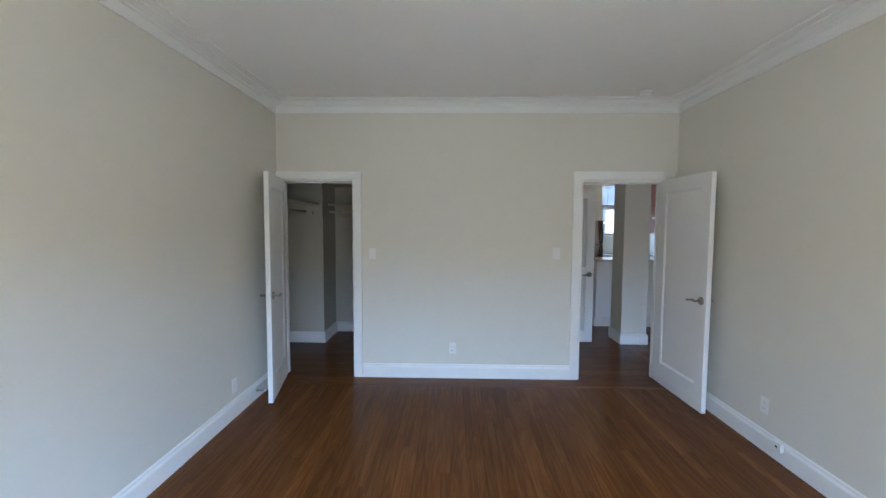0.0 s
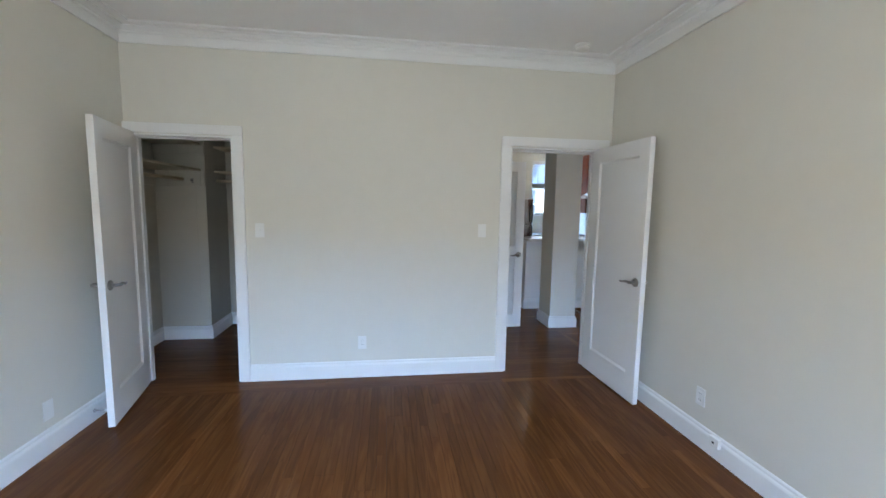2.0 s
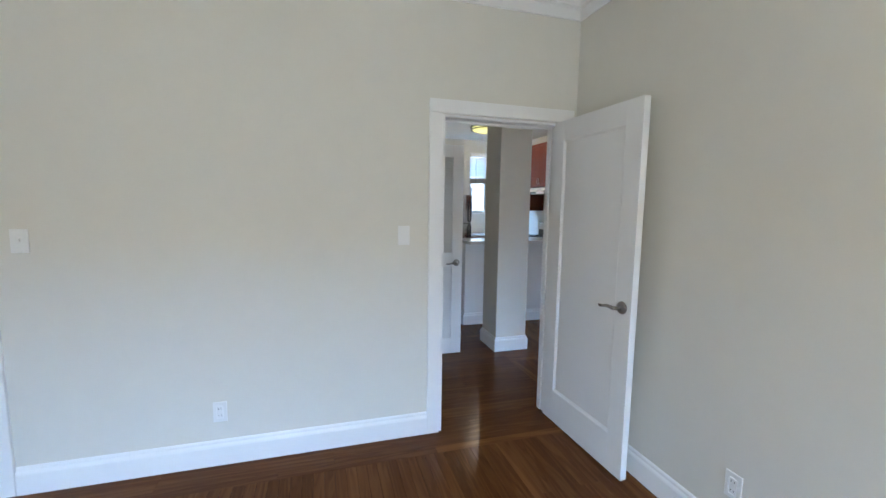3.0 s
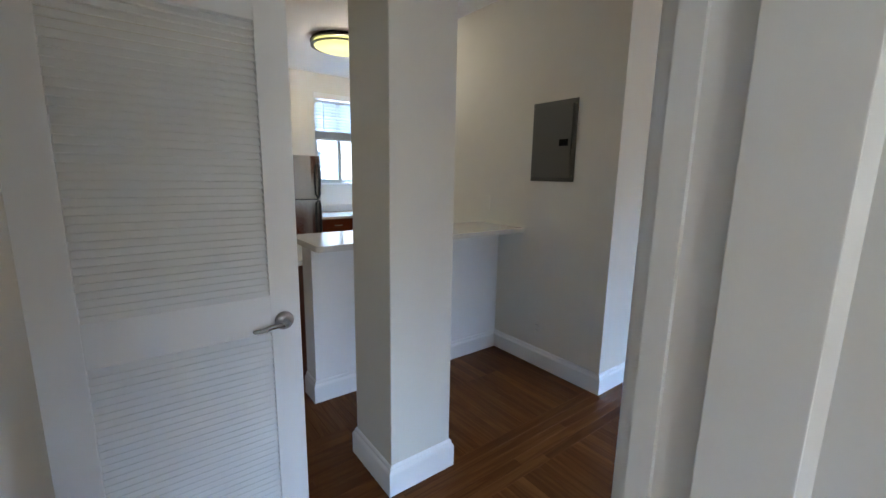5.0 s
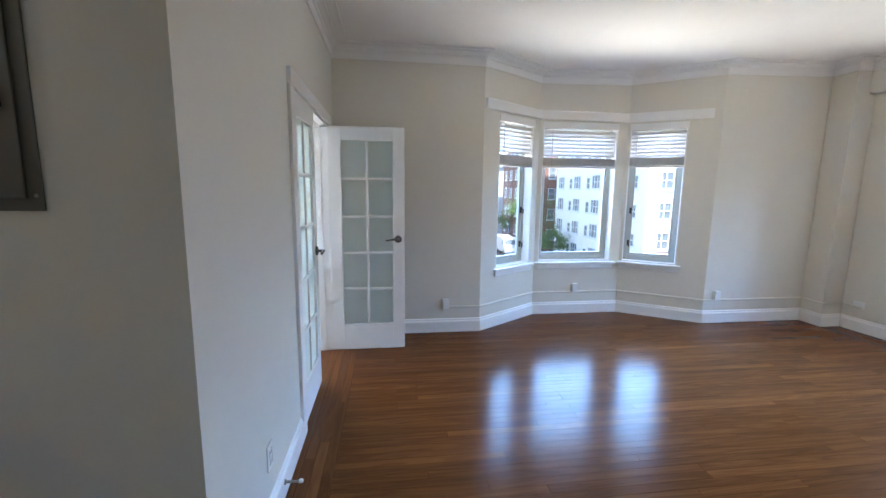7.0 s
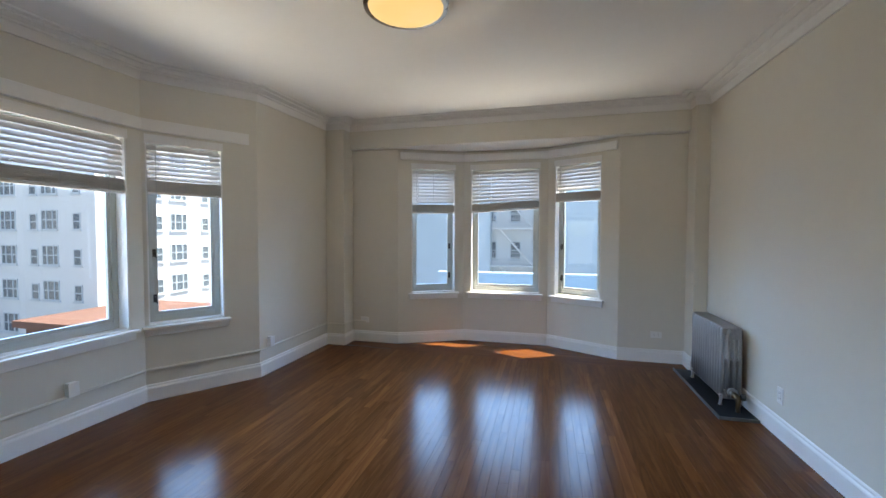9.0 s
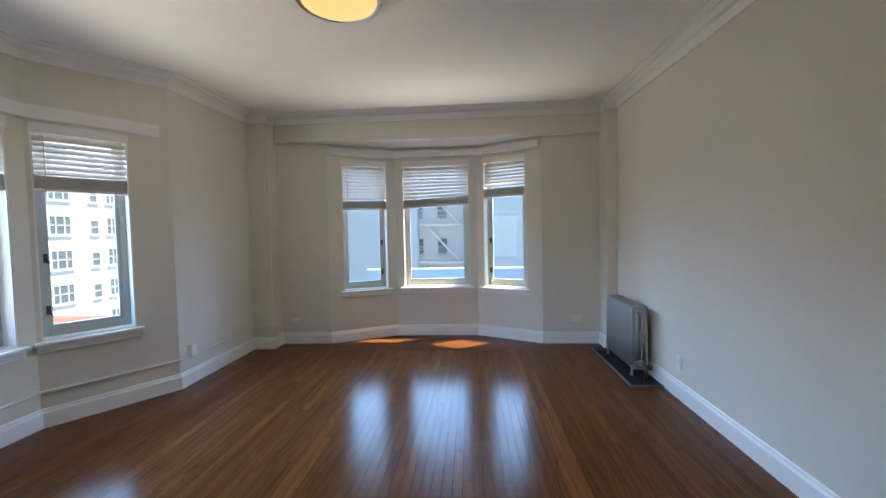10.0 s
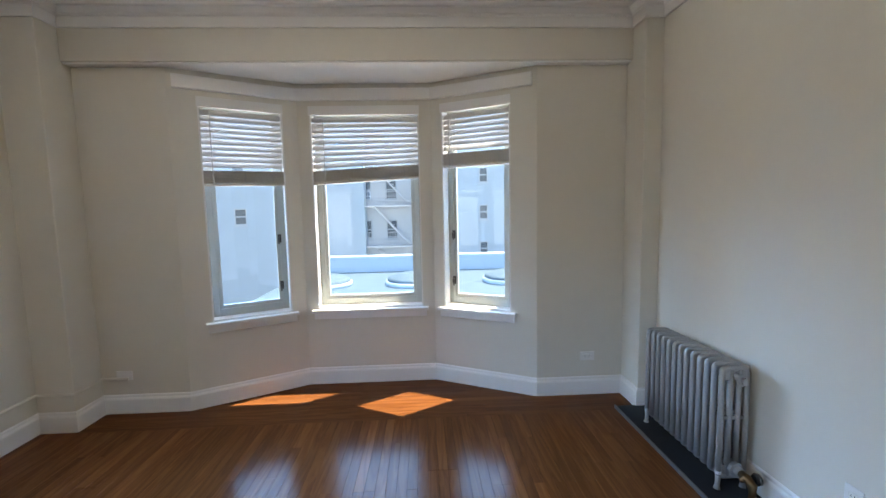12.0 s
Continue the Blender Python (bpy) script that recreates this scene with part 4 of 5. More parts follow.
plate("light_switch", along(NP, NQ, BX1 - 1.417, 1.295), "switch", "white toggle switch beside the bedroom doorway")
plate("light_switch", along(NP, NQ, BX1 + 0.445, 1.283), "switch", "white toggle switch beside the closet doorway")
plate("wall_outlet", along(NP, NQ, BX1 - 0.375, 0.311), "outlet", "white duplex outlet low on the bedroom wall")
plate("wall_outlet", along((BX1, BY0), (BX1, BY1), 3.10 - BY0, 0.32), "outlet", "white outlet low on the bedroom side wall")
plate("wall_outlet", along((BX0, BY1), (BX0, BY0), BY1 - 3.46, 0.258), "blank", "white blank plate low on the bedroom side wall")
plate("wall_outlet", along((WX, CY), (WX, SY), CY - 1.55, 0.30), "outlet", "white outlet beside the radiator")
plate("wall_outlet", along((EX, NY), (PX, NY), EX - 4.78, 0.33), "outlet", "painted outlet on the hall side of the glazed doors")
plate("wall_outlet", along((PX, NY), (PX, PY), 6.10 - NY, 0.31), "outlet", "outlet painted over in the wall colour", WALL)
plate("wall_outlet", along((PX, NY), (PX, PY), 6.72 - NY, 1.24), "blank", "switch plate painted over in the wall colour", WALL)
sideways = Matrix.Rotation(radians(90), 4, 'Y')
plate("wall_outlet", along((WX, SY), SA, 3.18 - WX, 0.312) @ sideways, "outlet", "white outlet set sideways on the south wall")
plate("wall_outlet", along(SD, (EX, SY), 6.75 - SD[0], 0.295) @ sideways, "blank", "white blank plate set sideways on the south wall")


def junction(m, label):
    root = empty("cable_box", m, label, "cable box")
    part("box_body", boxed(-0.032, 0.032, 0.0005, 0.042, -0.05, 0.05, bevel=0.005), PLASTIC, root)
    part("box_cover", boxed(-0.034, 0.034, 0.0425, 0.048, -0.052, 0.052, bevel=0.002), PLASTIC, root)
    return root


junction(along(ED, (EX, NY), 4.447 - ED[1], 0.314), "white surface cable box above the baseboard")
junction(along(EB, EC, 2.78 - EB[1], 0.325), "white surface cable box under the wide window")
junction(along((EX, SY), EA, 1.30 - SY, 0.33), "white surface cable box beside the bay corner")


def door_stop(m, label):
    root = empty("door_stop", m, label, "door stop")
    bm = bmesh.new()
    lathe(bm, [(0.013, 0), (0.013, 0.004), (0.006, 0.008), (0.005, 0.065), (0.008, 0.067)], (0, 0, 0), 'y', 14)
    part("stem", bm, NICKEL, root, smooth=True)
    bm = bmesh.new()
    lathe(bm, [(0.008, 0.067), (0.010, 0.071), (0.010, 0.082), (0.006, 0.086)], (0, 0, 0), 'y', 14)
    part("tip", bm, PLASTIC, root, "white rubber tip", smooth=True)
    return root


door_stop(along((BX0, BY1), (BX0, BY0), BY1 - 3.80, 0.075) @ Matrix.Translation((0, 0.02, 0)), "nickel door stop on the bedroom baseboard")
door_stop(along((EX, NY), (PX, NY), EX - 4.93, 0.085) @ Matrix.Translation((0, 0.02, 0)), "nickel door stop on the hall baseboard")
jack = empty("phone_jack", along((BX1, BY0), (BX1, BY1), 2.93 - BY0, 0.115) @ Matrix.Translation((0, 0.0195, 0)), "white telephone jack on the bedroom baseboard", "phone jack")
part("box_body", boxed(-0.035, 0.035, 0, 0.026, -0.03, 0.03, bevel=0.005), PLASTIC, jack)
part("socket", boxed(-0.008, 0.008, 0.0245, 0.0275, -0.008, 0.006), SLOT, jack)

# grey breaker panel
bp_root = empty("breaker_panel", along((PX, NY), (PX, PY), 5.87 - NY), "grey metal breaker panel with a black latch", "breaker panel")
bp_w = 0.378
bm = bmesh.new()
box(bm, 0, bp_w, 0.0005, 0.008, 1.432, 1.986, bevel=0.003)
part("cover", bm, PANELGREY, bp_root)
bm = bmesh.new()
box(bm, 0.032, bp_w - 0.022, 0.0085, 0.014, 1.462, 1.956, bevel=0.004)
pd = part("door", bm, PANELGREY, bp_root)
part("latch", boxed(0.058, 0.130, 0.0142, 0.019, 1.676, 1.722, bevel=0.002), MATTBLACK, pd, "black plastic latch")
for dz in (1.47, 1.95):
    for dx in (0.014, bp_w - 0.011):
        bm = bmesh.new()
        lathe(bm, [(0.005, 0.008), (0.005, 0.0095), (0.003, 0.0105)], (dx, 0, dz), 'y', 10)
        part("screw", bm, NICKEL, bp_root)


# ---- ceiling lights and smoke alarm ----
def dome_light(at, r, glass, band, label, c):
    root = empty("ceiling_light", pose(at[0], at[1], c), label, "ceiling light")
    bm = bmesh.new()
    lathe(bm, [(r * 0.94, -0.001), (r * 0.96, -0.02), (r * 0.92, -0.026)], (0, 0, 0), 'z', 48)
    part("canopy", bm, band, root, smooth=True)
    bm = bmesh.new()
    lathe(bm, [(r * 0.88, -0.027), (r * 0.90, -0.06), (r * 0.86, -0.082), (r * 0.66, -0.104), (r * 0.36, -0.116), (r * 0.02, -0.120)], (0, 0, 0), 'z', 48)
    g = part("glass_shade", bm, glass, root, "lit glass bowl", smooth=True)
    g.visible_shadow = False
    for z in (-0.042, -0.078):
        bm = bmesh.new()
        ro, ri = r, r * 0.91
        if z < -0.07:
            ro, ri = r * 0.98, r * 0.875
        rings = [[bm.verts.new((q * math.cos(2 * math.pi * k / 48), q * math.sin(2 * math.pi * k / 48), h)) for k in range(48)] for q, h in ((ri, z), (ro, z), (ro, z + 0.011), (ri, z + 0.011))]
        for j in range(4):
            for k in range(48):
                bm.faces.new((rings[j][k], rings[j][(k + 1) % 48], rings[(j + 1) % 4][(k + 1) % 48], rings[(j + 1) % 4][k]))
        part("band", bm, band, root, "brushed metal band")
    return root


dome_light((5.19, 2.613), 0.25, LAMPGLASS, NICKEL, "lit flush ceiling light with warm glass bowl and nickel bands", CL - SAG * 2.613)
dome_light((3.64, 8.38), 0.31, LAMPGREEN, DARKMETAL, "lit flush kitchen light with yellowish glass bowl", CL - SAG * YF)
dome_light((0.69, 1.95), 0.23, LAMPGLASS, NICKEL, "lit flush bedroom ceiling light with warm glass bowl", CB)
sm = empty("smoke_alarm", pose(2.12, 4.05, CB), "round white smoke alarm on the bedroom ceiling", "smoke alarm")
bm = bmesh.new()
lathe(bm, [(0.062, -0.001), (0.062, -0.012), (0.054, -0.016)], (0, 0, 0), 'z', 32)
part("base", bm, PLASTIC, sm, smooth=True)
bm = bmesh.new()
lathe(bm, [(0.053, -0.0165), (0.053, -0.032), (0.040, -0.041), (0.01, -0.043)], (0, 0, 0), 'z', 32)
part("cover", bm, PLASTIC, sm, smooth=True)


# ---- radiator ----
rad = empty("radiator", pose(2.892, 0.0, 0.018), "silver-painted cast-iron column radiator on a slate plate", "radiator")
RW, RH = 0.165, 0.662


def radiator_section(legs):
    """Outer columns bent into one arch over the top, two inner columns, hubs at top and bottom, a web at half height."""
    bm = bmesh.new()
    r, hw, top = 0.0150, RW / 2 - 0.0165, RH - 0.0165
    arch = [(-hw, 0, 0.075), (-hw, 0, 0.30), (-hw, 0, top - 0.016), (-hw + 0.004, 0, top - 0.005), (-hw + 0.015, 0, top), (0, 0, top + 0.001)]
    arch += [(-x, y, z) for x, y, z in arch[-2::-1]]
    tube(bm, arch, r, 12)
    tube(bm, [(-hw, 0, 0.08), (-hw + 0.02, 0, 0.068), (hw - 0.02, 0, 0.068), (hw, 0, 0.08)], r, 12)
    for x in (-hw / 3, hw / 3):
        tube(bm, [(x, 0, 0.07), (x, 0, top)], 0.0145, 10)
    box(bm, -hw, hw, -0.009, 0.009, 0.372, 0.394, bevel=0.006)
    box(bm, -hw, hw, -0.008, 0.008, top - 0.06, top - 0.002, bevel=0.005)
    box(bm, -hw, hw, -0.008, 0.008, 0.07, 0.13, bevel=0.005)
    for z in (0.112, RH - 0.055):
        tube(bm, [(0, -0.028, z), (0, 0.028, z)], 0.018, 12)
    if legs:
        for x in (-hw, hw):
            tube(bm, [(x, 0, 0.10), (x, 0, 0.045), (x * 1.04, 0, 0.016), (x * 1.06, 0, 0.0)], [0.0165, 0.012, 0.012, 0.017], 12)
    return bm


NSEC, PITCH = 13, 0.0560
y0 = 0.395
mid = part("section", radiator_section(False), SILVER, rad, smooth=True)
end = part("section", radiator_section(True), SILVER, rad, smooth=True)
end.location = (0, y0, 0)
mid.location = (0, y0 + PITCH, 0)
for k in range(2, NSEC):
    o = new("section", mid.data if k < NSEC - 1 else end.data)
    o.parent = rad
    o.location = (0, y0 + k * PITCH, 0)
ye = y0 + (NSEC - 1) * PITCH + 0.019
bm = bmesh.new()
lathe(bm, [(0.030, 0), (0.030, 0.012), (0.020, 0.014), (0.019, 0.030), (0.012, 0.032)], (-0.02, ye - 0.002, RH - 0.075), 'y', 8)
part("plug", bm, SILVER, rad)
bm = bmesh.new()
lathe(bm, [(0.036, 0), (0.036, 0.02), (0.024, 0.024), (0.022, 0.05)], (-0.005, ye - 0.004, 0.118), 'y', 8)
part("union_nut", bm, SILVER, rad)
bm = bmesh.new()
tube(bm, [(-0.005, ye + 0.04, 0.118), (-0.005, ye + 0.085, 0.116), (-0.006, ye + 0.115, 0.10), (-0.006, ye + 0.118, 0.05), (-0.006, ye + 0.118, 0.0)], [0.020, 0.023, 0.022, 0.017, 0.017], 12)
lathe(bm, [(0.022, 0), (0.022, 0.02), (0.012, 0.026), (0.011, 0.05)], (-0.02, ye + 0.085, 0.112), 'x', 8)
valve = part("valve", bm, BRASS, rad, "dull brass steam valve", smooth=True)
bm = bmesh.new()
lathe(bm, [(0.010, 0.0), (0.028, 0.004), (0.030, 0.018), (0.022, 0.028)], (-0.068, ye + 0.085, 0.112), 'x', 12)
part("valve_knob", bm, BLACK, valve)
part_plate = tagged(link("radiator_plate", boxed(2.790, 3.06, 0.155, 1.335, 0.0005, 0.018, bevel=0.004), SLATE), "dark slate drip plate with a raised grey rim under the radiator", "floor plate")
part("rim", boxed(3.0605, 3.070, 0.150, 1.345, 0.0005, 0.026, bevel=0.003), STEELGREY, part_plate, "grey metal rim")
part("rim", boxed(2.792, 3.0604, 1.3355, 1.345, 0.0005, 0.026, bevel=0.003), STEELGREY, part_plate, "grey metal rim")


# ---- closet fittings ----
def shelf(name, x0, x1, y0, y1, z, label):
    return tagged(link(name, boxed(x0, x1, y0, y1, z, z + 0.02, bevel=0.003), SHELFWOOD), label, "shelf")


def cleat(x0, x1, y0, y1, z0, z1):
    return tagged(link("shelf_cleat", boxed(x0, x1, y0, y1, z0, z1, bevel=0.003), CLOSETDIM), "painted board under the closet shelf", "shelf cleat", "closet cleats")


for z in (1.83, 2.10):
    shelf("closet_shelf", -1.829, -1.37, CY + 0.02, 5.534, z, "cream painted closet side shelf")
    shelf("closet_shelf", -1.329, 0.499, 5.76, 6.099, z, "cream painted closet far shelf")
cleat(-1.369, -1.331, 5.514, 5.534, 1.67, 1.83)
cleat(-1.829, -1.37, 5.514, 5.534, 1.67, 1.829)
cleat(-1.829, -1.809, CY + 0.02, 5.513, 1.67, 1.829)
cleat(-1.329, 0.499, 6.079, 6.099, 1.67, 1.829)
cleat(-1.829, -1.332, 5.514, 5.534, 2.01, 2.099)


def closet_rod(a, b, label):
    bm = bmesh.new()
    tube(bm, [a, b], 0.0165, 14)
    return tagged(link("closet_rod", bm, SHELFWOOD, smooth=True), label, "closet rod", "closet rods")


closet_rod((-1.55, CY + 0.002, 1.74), (-1.55, 5.513, 1.74), "pale wooden clothes rod under the closet shelf")
closet_rod((-1.329, 5.82, 1.74), (0.499, 5.82, 1.74), "pale wooden clothes rod under the closet shelf")
hook = empty("coat_hook", pose(-1.45, 5.513, 1.72), "small nickel coat hook on the closet board", "coat hook")
bm = bmesh.new()
tube(bm, [(0, 0, 0.015), (0, -0.025, 0.01), (0, -0.04, 0.0), (0, -0.045, 0.02)], 0.004, 8)
box(bm, -0.01, 0.01, -0.003, -0.0005, -0.02, 0.03)
part("hook", bm, NICKEL, hook)

# ---- kitchen ----
knee = tagged(link("wall_bar", boxed(2.615, PX - 0.001, 6.566, 6.735, 0, 1.032), TRIM), "white low wall under the breakfast bar", "low wall", kind="structure")
sweep("baseboard_bar", BASE, [(PX - 0.02, 6.566), (2.615, 6.566), (2.615, 6.735)], TRIM, "white baseboard of the bar wall", category="baseboard")


def rounded_top(x0, x1, y0, y1, z0, z1, r, corners):
    """A worktop slab with rounded free corners and eased edges."""
    pts = []
    for cx, cy, a0, key in ((x0, y0, 180, "sw"), (x1, y0, 270, "se"), (x1, y1, 0, "ne"), (x0, y1, 90, "nw")):
        if key in corners:
            ox, oy = cx + (r if "w" in key else -r), cy + (r if "s" in key else -r)
            pts += [(ox + r * math.cos(radians(a0 + k * 15)), oy + r * math.sin(radians(a0 + k * 15))) for k in range(7)]
        else:
            pts.append((cx, cy))
    bm = bmesh.new()
    e = 0.003
    rings = [[bm.verts.new((x, y, z)) for x, y in pts] for z in (z0, z1 - e)]
    cx, cy = (x0 + x1) / 2, (y0 + y1) / 2
    rings.append([bm.verts.new((x + (e if x < cx else -e), y + (e if y < cy else -e), z1)) for x, y in pts])
    n = len(pts)
    for a, b in zip(rings, rings[1:]):
        for k in range(n):
            bm.faces.new((a[k], a[(k + 1) % n], b[(k + 1) % n], b[k]))
    bm.faces.new(rings[0])
    bm.faces.new(rings[-1])
    return bm


tagged(link("bar_top", rounded_top(2.555, PX - 0.002, 6.285, 6.80, 1.034, 1.07, 0.035, ("sw", "nw")), QUARTZ), "white quartz breakfast bar top", "worktop")
tagged(link("worktop", rounded_top(2.565, PX - 0.002, 6.738, 7.385, 0.875, 0.908, 0.02, ("nw",)), QUARTZ), "white quartz kitchen worktop behind the bar", "worktop")


def shaker(parent, name, x0, x1, z0, z1, y, handle=None):
    """A framed cabinet front on the face y, with a sunk panel and a bar handle."""
    d = 0.019
    bm = bmesh.new()
    f = min(0.055, (z1 - z0) * 0.28)
    for a in ((x0, x0 + f, z0, z1), (x1 - f, x1, z0, z1), (x0 + f, x1 - f, z0, z0 + f), (x0 + f, x1 - f, z1 - f, z1)):
        box(bm, a[0], a[1], y - d, y, a[2], a[3], bevel=0.002)
    box(bm, x0 + f, x1 - f, y - d + 0.003, y - d + 0.010, z0 + f, z1 - f)
    door = part(name, bm, CHERRY, parent)
    if handle:
        hx, hz, vertical = handle
        bm = bmesh.new()
        pts = [(hx, y - d, hz - 0.05), (hx, y - d - 0.028, hz - 0.045), (hx, y - d - 0.028, hz + 0.045), (hx, y - d, hz + 0.05)]
        if not vertical:
            pts = [(hx + (p[2] - hz), p[1], hz) for p in pts]
        tube(bm, pts, 0.005, 8)
        part("handle", bm, NICKEL, door, "nickel bar handle", smooth=True)
    return door


def base_cabinet(m, w, depth, label, drawer=True, group="kitchen base cabinets"):
    root = empty("base_cabinet", m, label, "cabinet", group)
    part("body", boxed(0, w, 0, depth, 0.10, 0.873), CHERRY, root)
    part("toe_kick", boxed(0, w, 0.06, depth, 0.001, 0.0995), CHERRY, root)
    top = 0.87
    if drawer:
        shaker(root, "drawer_front", 0.004, w - 0.004, 0.715, top, -0.0005, (w / 2, 0.79, False))
        top = 0.708
    half = w / 2
    if w > 0.5:
        shaker(root, "door", 0.004, half - 0.002, 0.105, top, -0.0005, (half - 0.035, top - 0.11, True))
        shaker(root, "door", half + 0.002, w - 0.004, 0.105, top, -0.0005, (half + 0.035, top - 0.11, True))
    else:
        shaker(root, "door", 0.004, w - 0.004, 0.105, top, -0.0005, (w - 0.04, top - 0.11, True))
    return root


def upper_cabinet(m, w, z0, z1, label):
    root = empty("wall_cabinet", m, label, "cabinet", "kitchen wall cabinets")
    part("body", boxed(0, w, 0, 0.318, z0, z1), CHERRY, root)
    half = w / 2
    if w > 0.5:
        shaker(root, "door", 0.003, half - 0.002, z0 + 0.003, z1 - 0.003, -0.0005, (half - 0.03, z0 + 0.1, True))
        shaker(root, "door", half + 0.002, w - 0.003, z0 + 0.003, z1 - 0.003, -0.0005, (half + 0.03, z0 + 0.1, True))
    else:
        shaker(root, "door", 0.003, w - 0.003, z0 + 0.003, z1 - 0.003, -0.0005, (0.035, z0 + 0.1, True))
    part("crown", boxed(-0.0, w, -0.030, 0.318, z1 + 0.0005, z1 + 0.045, bevel=0.01), CHERRY, root)
    return root


# under the worktop behind the bar, fronts to the north
for x0, w in ((3.19, 0.57), (4.20, 1.005)):
    base_cabinet(pose(x0, 7.36, 0, 0, 0, 180), w, 0.62, "red cherry base cabinet behind the breakfast bar")
# north wall, right of the refrigerator
base_cabinet(pose(3.70, 9.29, 0), 0.45, 0.60, "red cherry base cabinet beside the refrigerator")
base_cabinet(pose(4.152, 9.29, 0), 0.83, 0.60, "red cherry base cabinet under the kitchen window")
tagged(link("worktop", boxed(3.69, KE - 0.003, 9.255, KN - 0.003, 0.875, 0.908, bevel=0.004), QUARTZ), "white quartz worktop under the kitchen window", "worktop")
tagged(link("splashback", boxed(3.69, KE - 0.003, KN - 0.02, KN - 0.003, 0.909, 1.01, bevel=0.003), QUARTZ), "white quartz splashback under the kitchen window", "splashback")
# east wall
E90 = -90
base_cabinet(pose(4.40, 8.08, 0, 0, 0, E90), 0.66, 0.615, "red cherry base cabinet beside the range")
tagged(link("worktop", boxed(4.365, KE - 0.003, 7.39, 8.085, 0.875, 0.908, bevel=0.004), QUARTZ), "white quartz worktop beside the range", "worktop")
upper_cabinet(pose(4.70, 8.085, 0, 0, 0, E90), 0.84, 1.40, 2.55, "tall red cherry wall cabinet beside the range hood")
upper_cabinet(pose(4.70, 8.865, 0, 0, 0, E90), 0.76, 1.83, 2.55, "red cherry wall cabinet above the range hood")
upper_cabinet(pose(4.70, 9.30, 0, 0, 0, E90), 0.43, 1.40, 2.55, "narrow red cherry wall cabinet in the corner")

# range, backguard against the east wall
rg = empty("range", pose(4.37, 8.86, 0, 0, 0, E90), "stainless gas range with black cooktop", "range")
part("body", boxed(0, 0.755, 0.0, 0.62, 0.08, 0.895, bevel=0.004), BLACK, rg)
part("oven_door", boxed(0.01, 0.745, -0.035, -0.001, 0.22, 0.76, bevel=0.006), STEEL, rg)
part("drawer", boxed(0.01, 0.745, -0.03, -0.001, 0.085, 0.21, bevel=0.005), STEEL, rg)
part("control_panel", boxed(0.0, 0.755, -0.03, 0.05, 0.775, 0.905, bevel=0.008), STEEL, rg)
bm = bmesh.new()
tube(bm, [(0.06, -0.036, 0.71), (0.06, -0.075, 0.715), (0.695, -0.075, 0.715), (0.695, -0.036, 0.71)], 0.011, 10)
part("handle", bm, STEEL, rg, smooth=True)
part("cooktop", boxed(0.004, 0.751, 0.052, 0.55, 0.896, 0.915, bevel=0.004), BLACK, rg)
part("backguard", boxed(0.0, 0.755, 0.555, 0.625, 0.896, 1.19, bevel=0.006), BLACK, rg)
part("backguard_panel", boxed(0.03, 0.725, 0.545, 0.5545, 1.05, 1.175, bevel=0.003), WHITEENAMEL, rg, "white control face")
part("clock", boxed(0.33, 0.43, 0.540, 0.5445, 1.09, 1.135), BLACK, rg)
for k in range(5):
    bm = bmesh.new()
    lathe(bm, [(0.022, 0.0), (0.022, -0.012), (0.017, -0.028), (0.014, -0.029)], (0.09 + k * 0.144, -0.031, 0.84), 'y', 16)
    part("knob", bm, BLACK, rg)
for gx in (0.20, 0.555):
    for gy in (0.17, 0.42):
        bm = bmesh.new()
        lathe(bm, [(0.045, 0.916), (0.045, 0.926), (0.03, 0.934)], (gx, gy, 0), 'z', 20)
        part("burner", bm, BLACK, rg)
    bm = bmesh.new()
    for d in (-0.15, 0.15):
        box(bm, gx + d - 0.005, gx + d + 0.005, 0.07, 0.535, 0.935, 0.947)
    for y in (0.08, 0.17, 0.30, 0.42, 0.525):
        box(bm, gx - 0.145, gx + 0.145, y - 0.005, y + 0.005, 0.936, 0.946)
    for d in (-0.15, 0.15):
        for y in (0.08, 0.525):
            box(bm, gx + d - 0.005, gx + d + 0.005, y - 0.005, y + 0.005, 0.9155, 0.935)
    part("grate", bm, BLACK, rg)
# range hood
hd = empty("range_hood", pose(4.56, 8.865, 0, 0, 0, E90), "white slim range hood under the cabinet", "range hood")
bm = bmesh.new()
prof = [(0.0, 1.70), (0.455, 1.70), (0.455, 1.825), (0.14, 1.825), (0.0, 1.745)]
r = [[bm.verts.new((x, y, z)) for y, z in prof] for x in (0.002, 0.757)]
for j in range(5):
    bm.faces.new((r[0][j], r[0][(j + 1) % 5], r[1][(j + 1) % 5], r[1][j]))
bm.faces.new(r[0])
bm.faces.new(r[1])
part("canopy", bm, WHITEENAMEL, hd)
part("control_strip", boxed(0.25, 0.50, -0.004, -0.0005, 1.708, 1.735), BLACK, hd)

# refrigerator
fr = empty("refrigerator", pose(2.94, 9.17, 0), "stainless top-freezer refrigerator with black sides", "refrigerator")
part("body", boxed(0, 0.725, 0.075, 0.70, 0.02, 1.675, bevel=0.008), BLACK, fr)
part("grille", boxed(0.01, 0.715, 0.05, 0.0745, 0.02, 0.09), BLACK, fr)


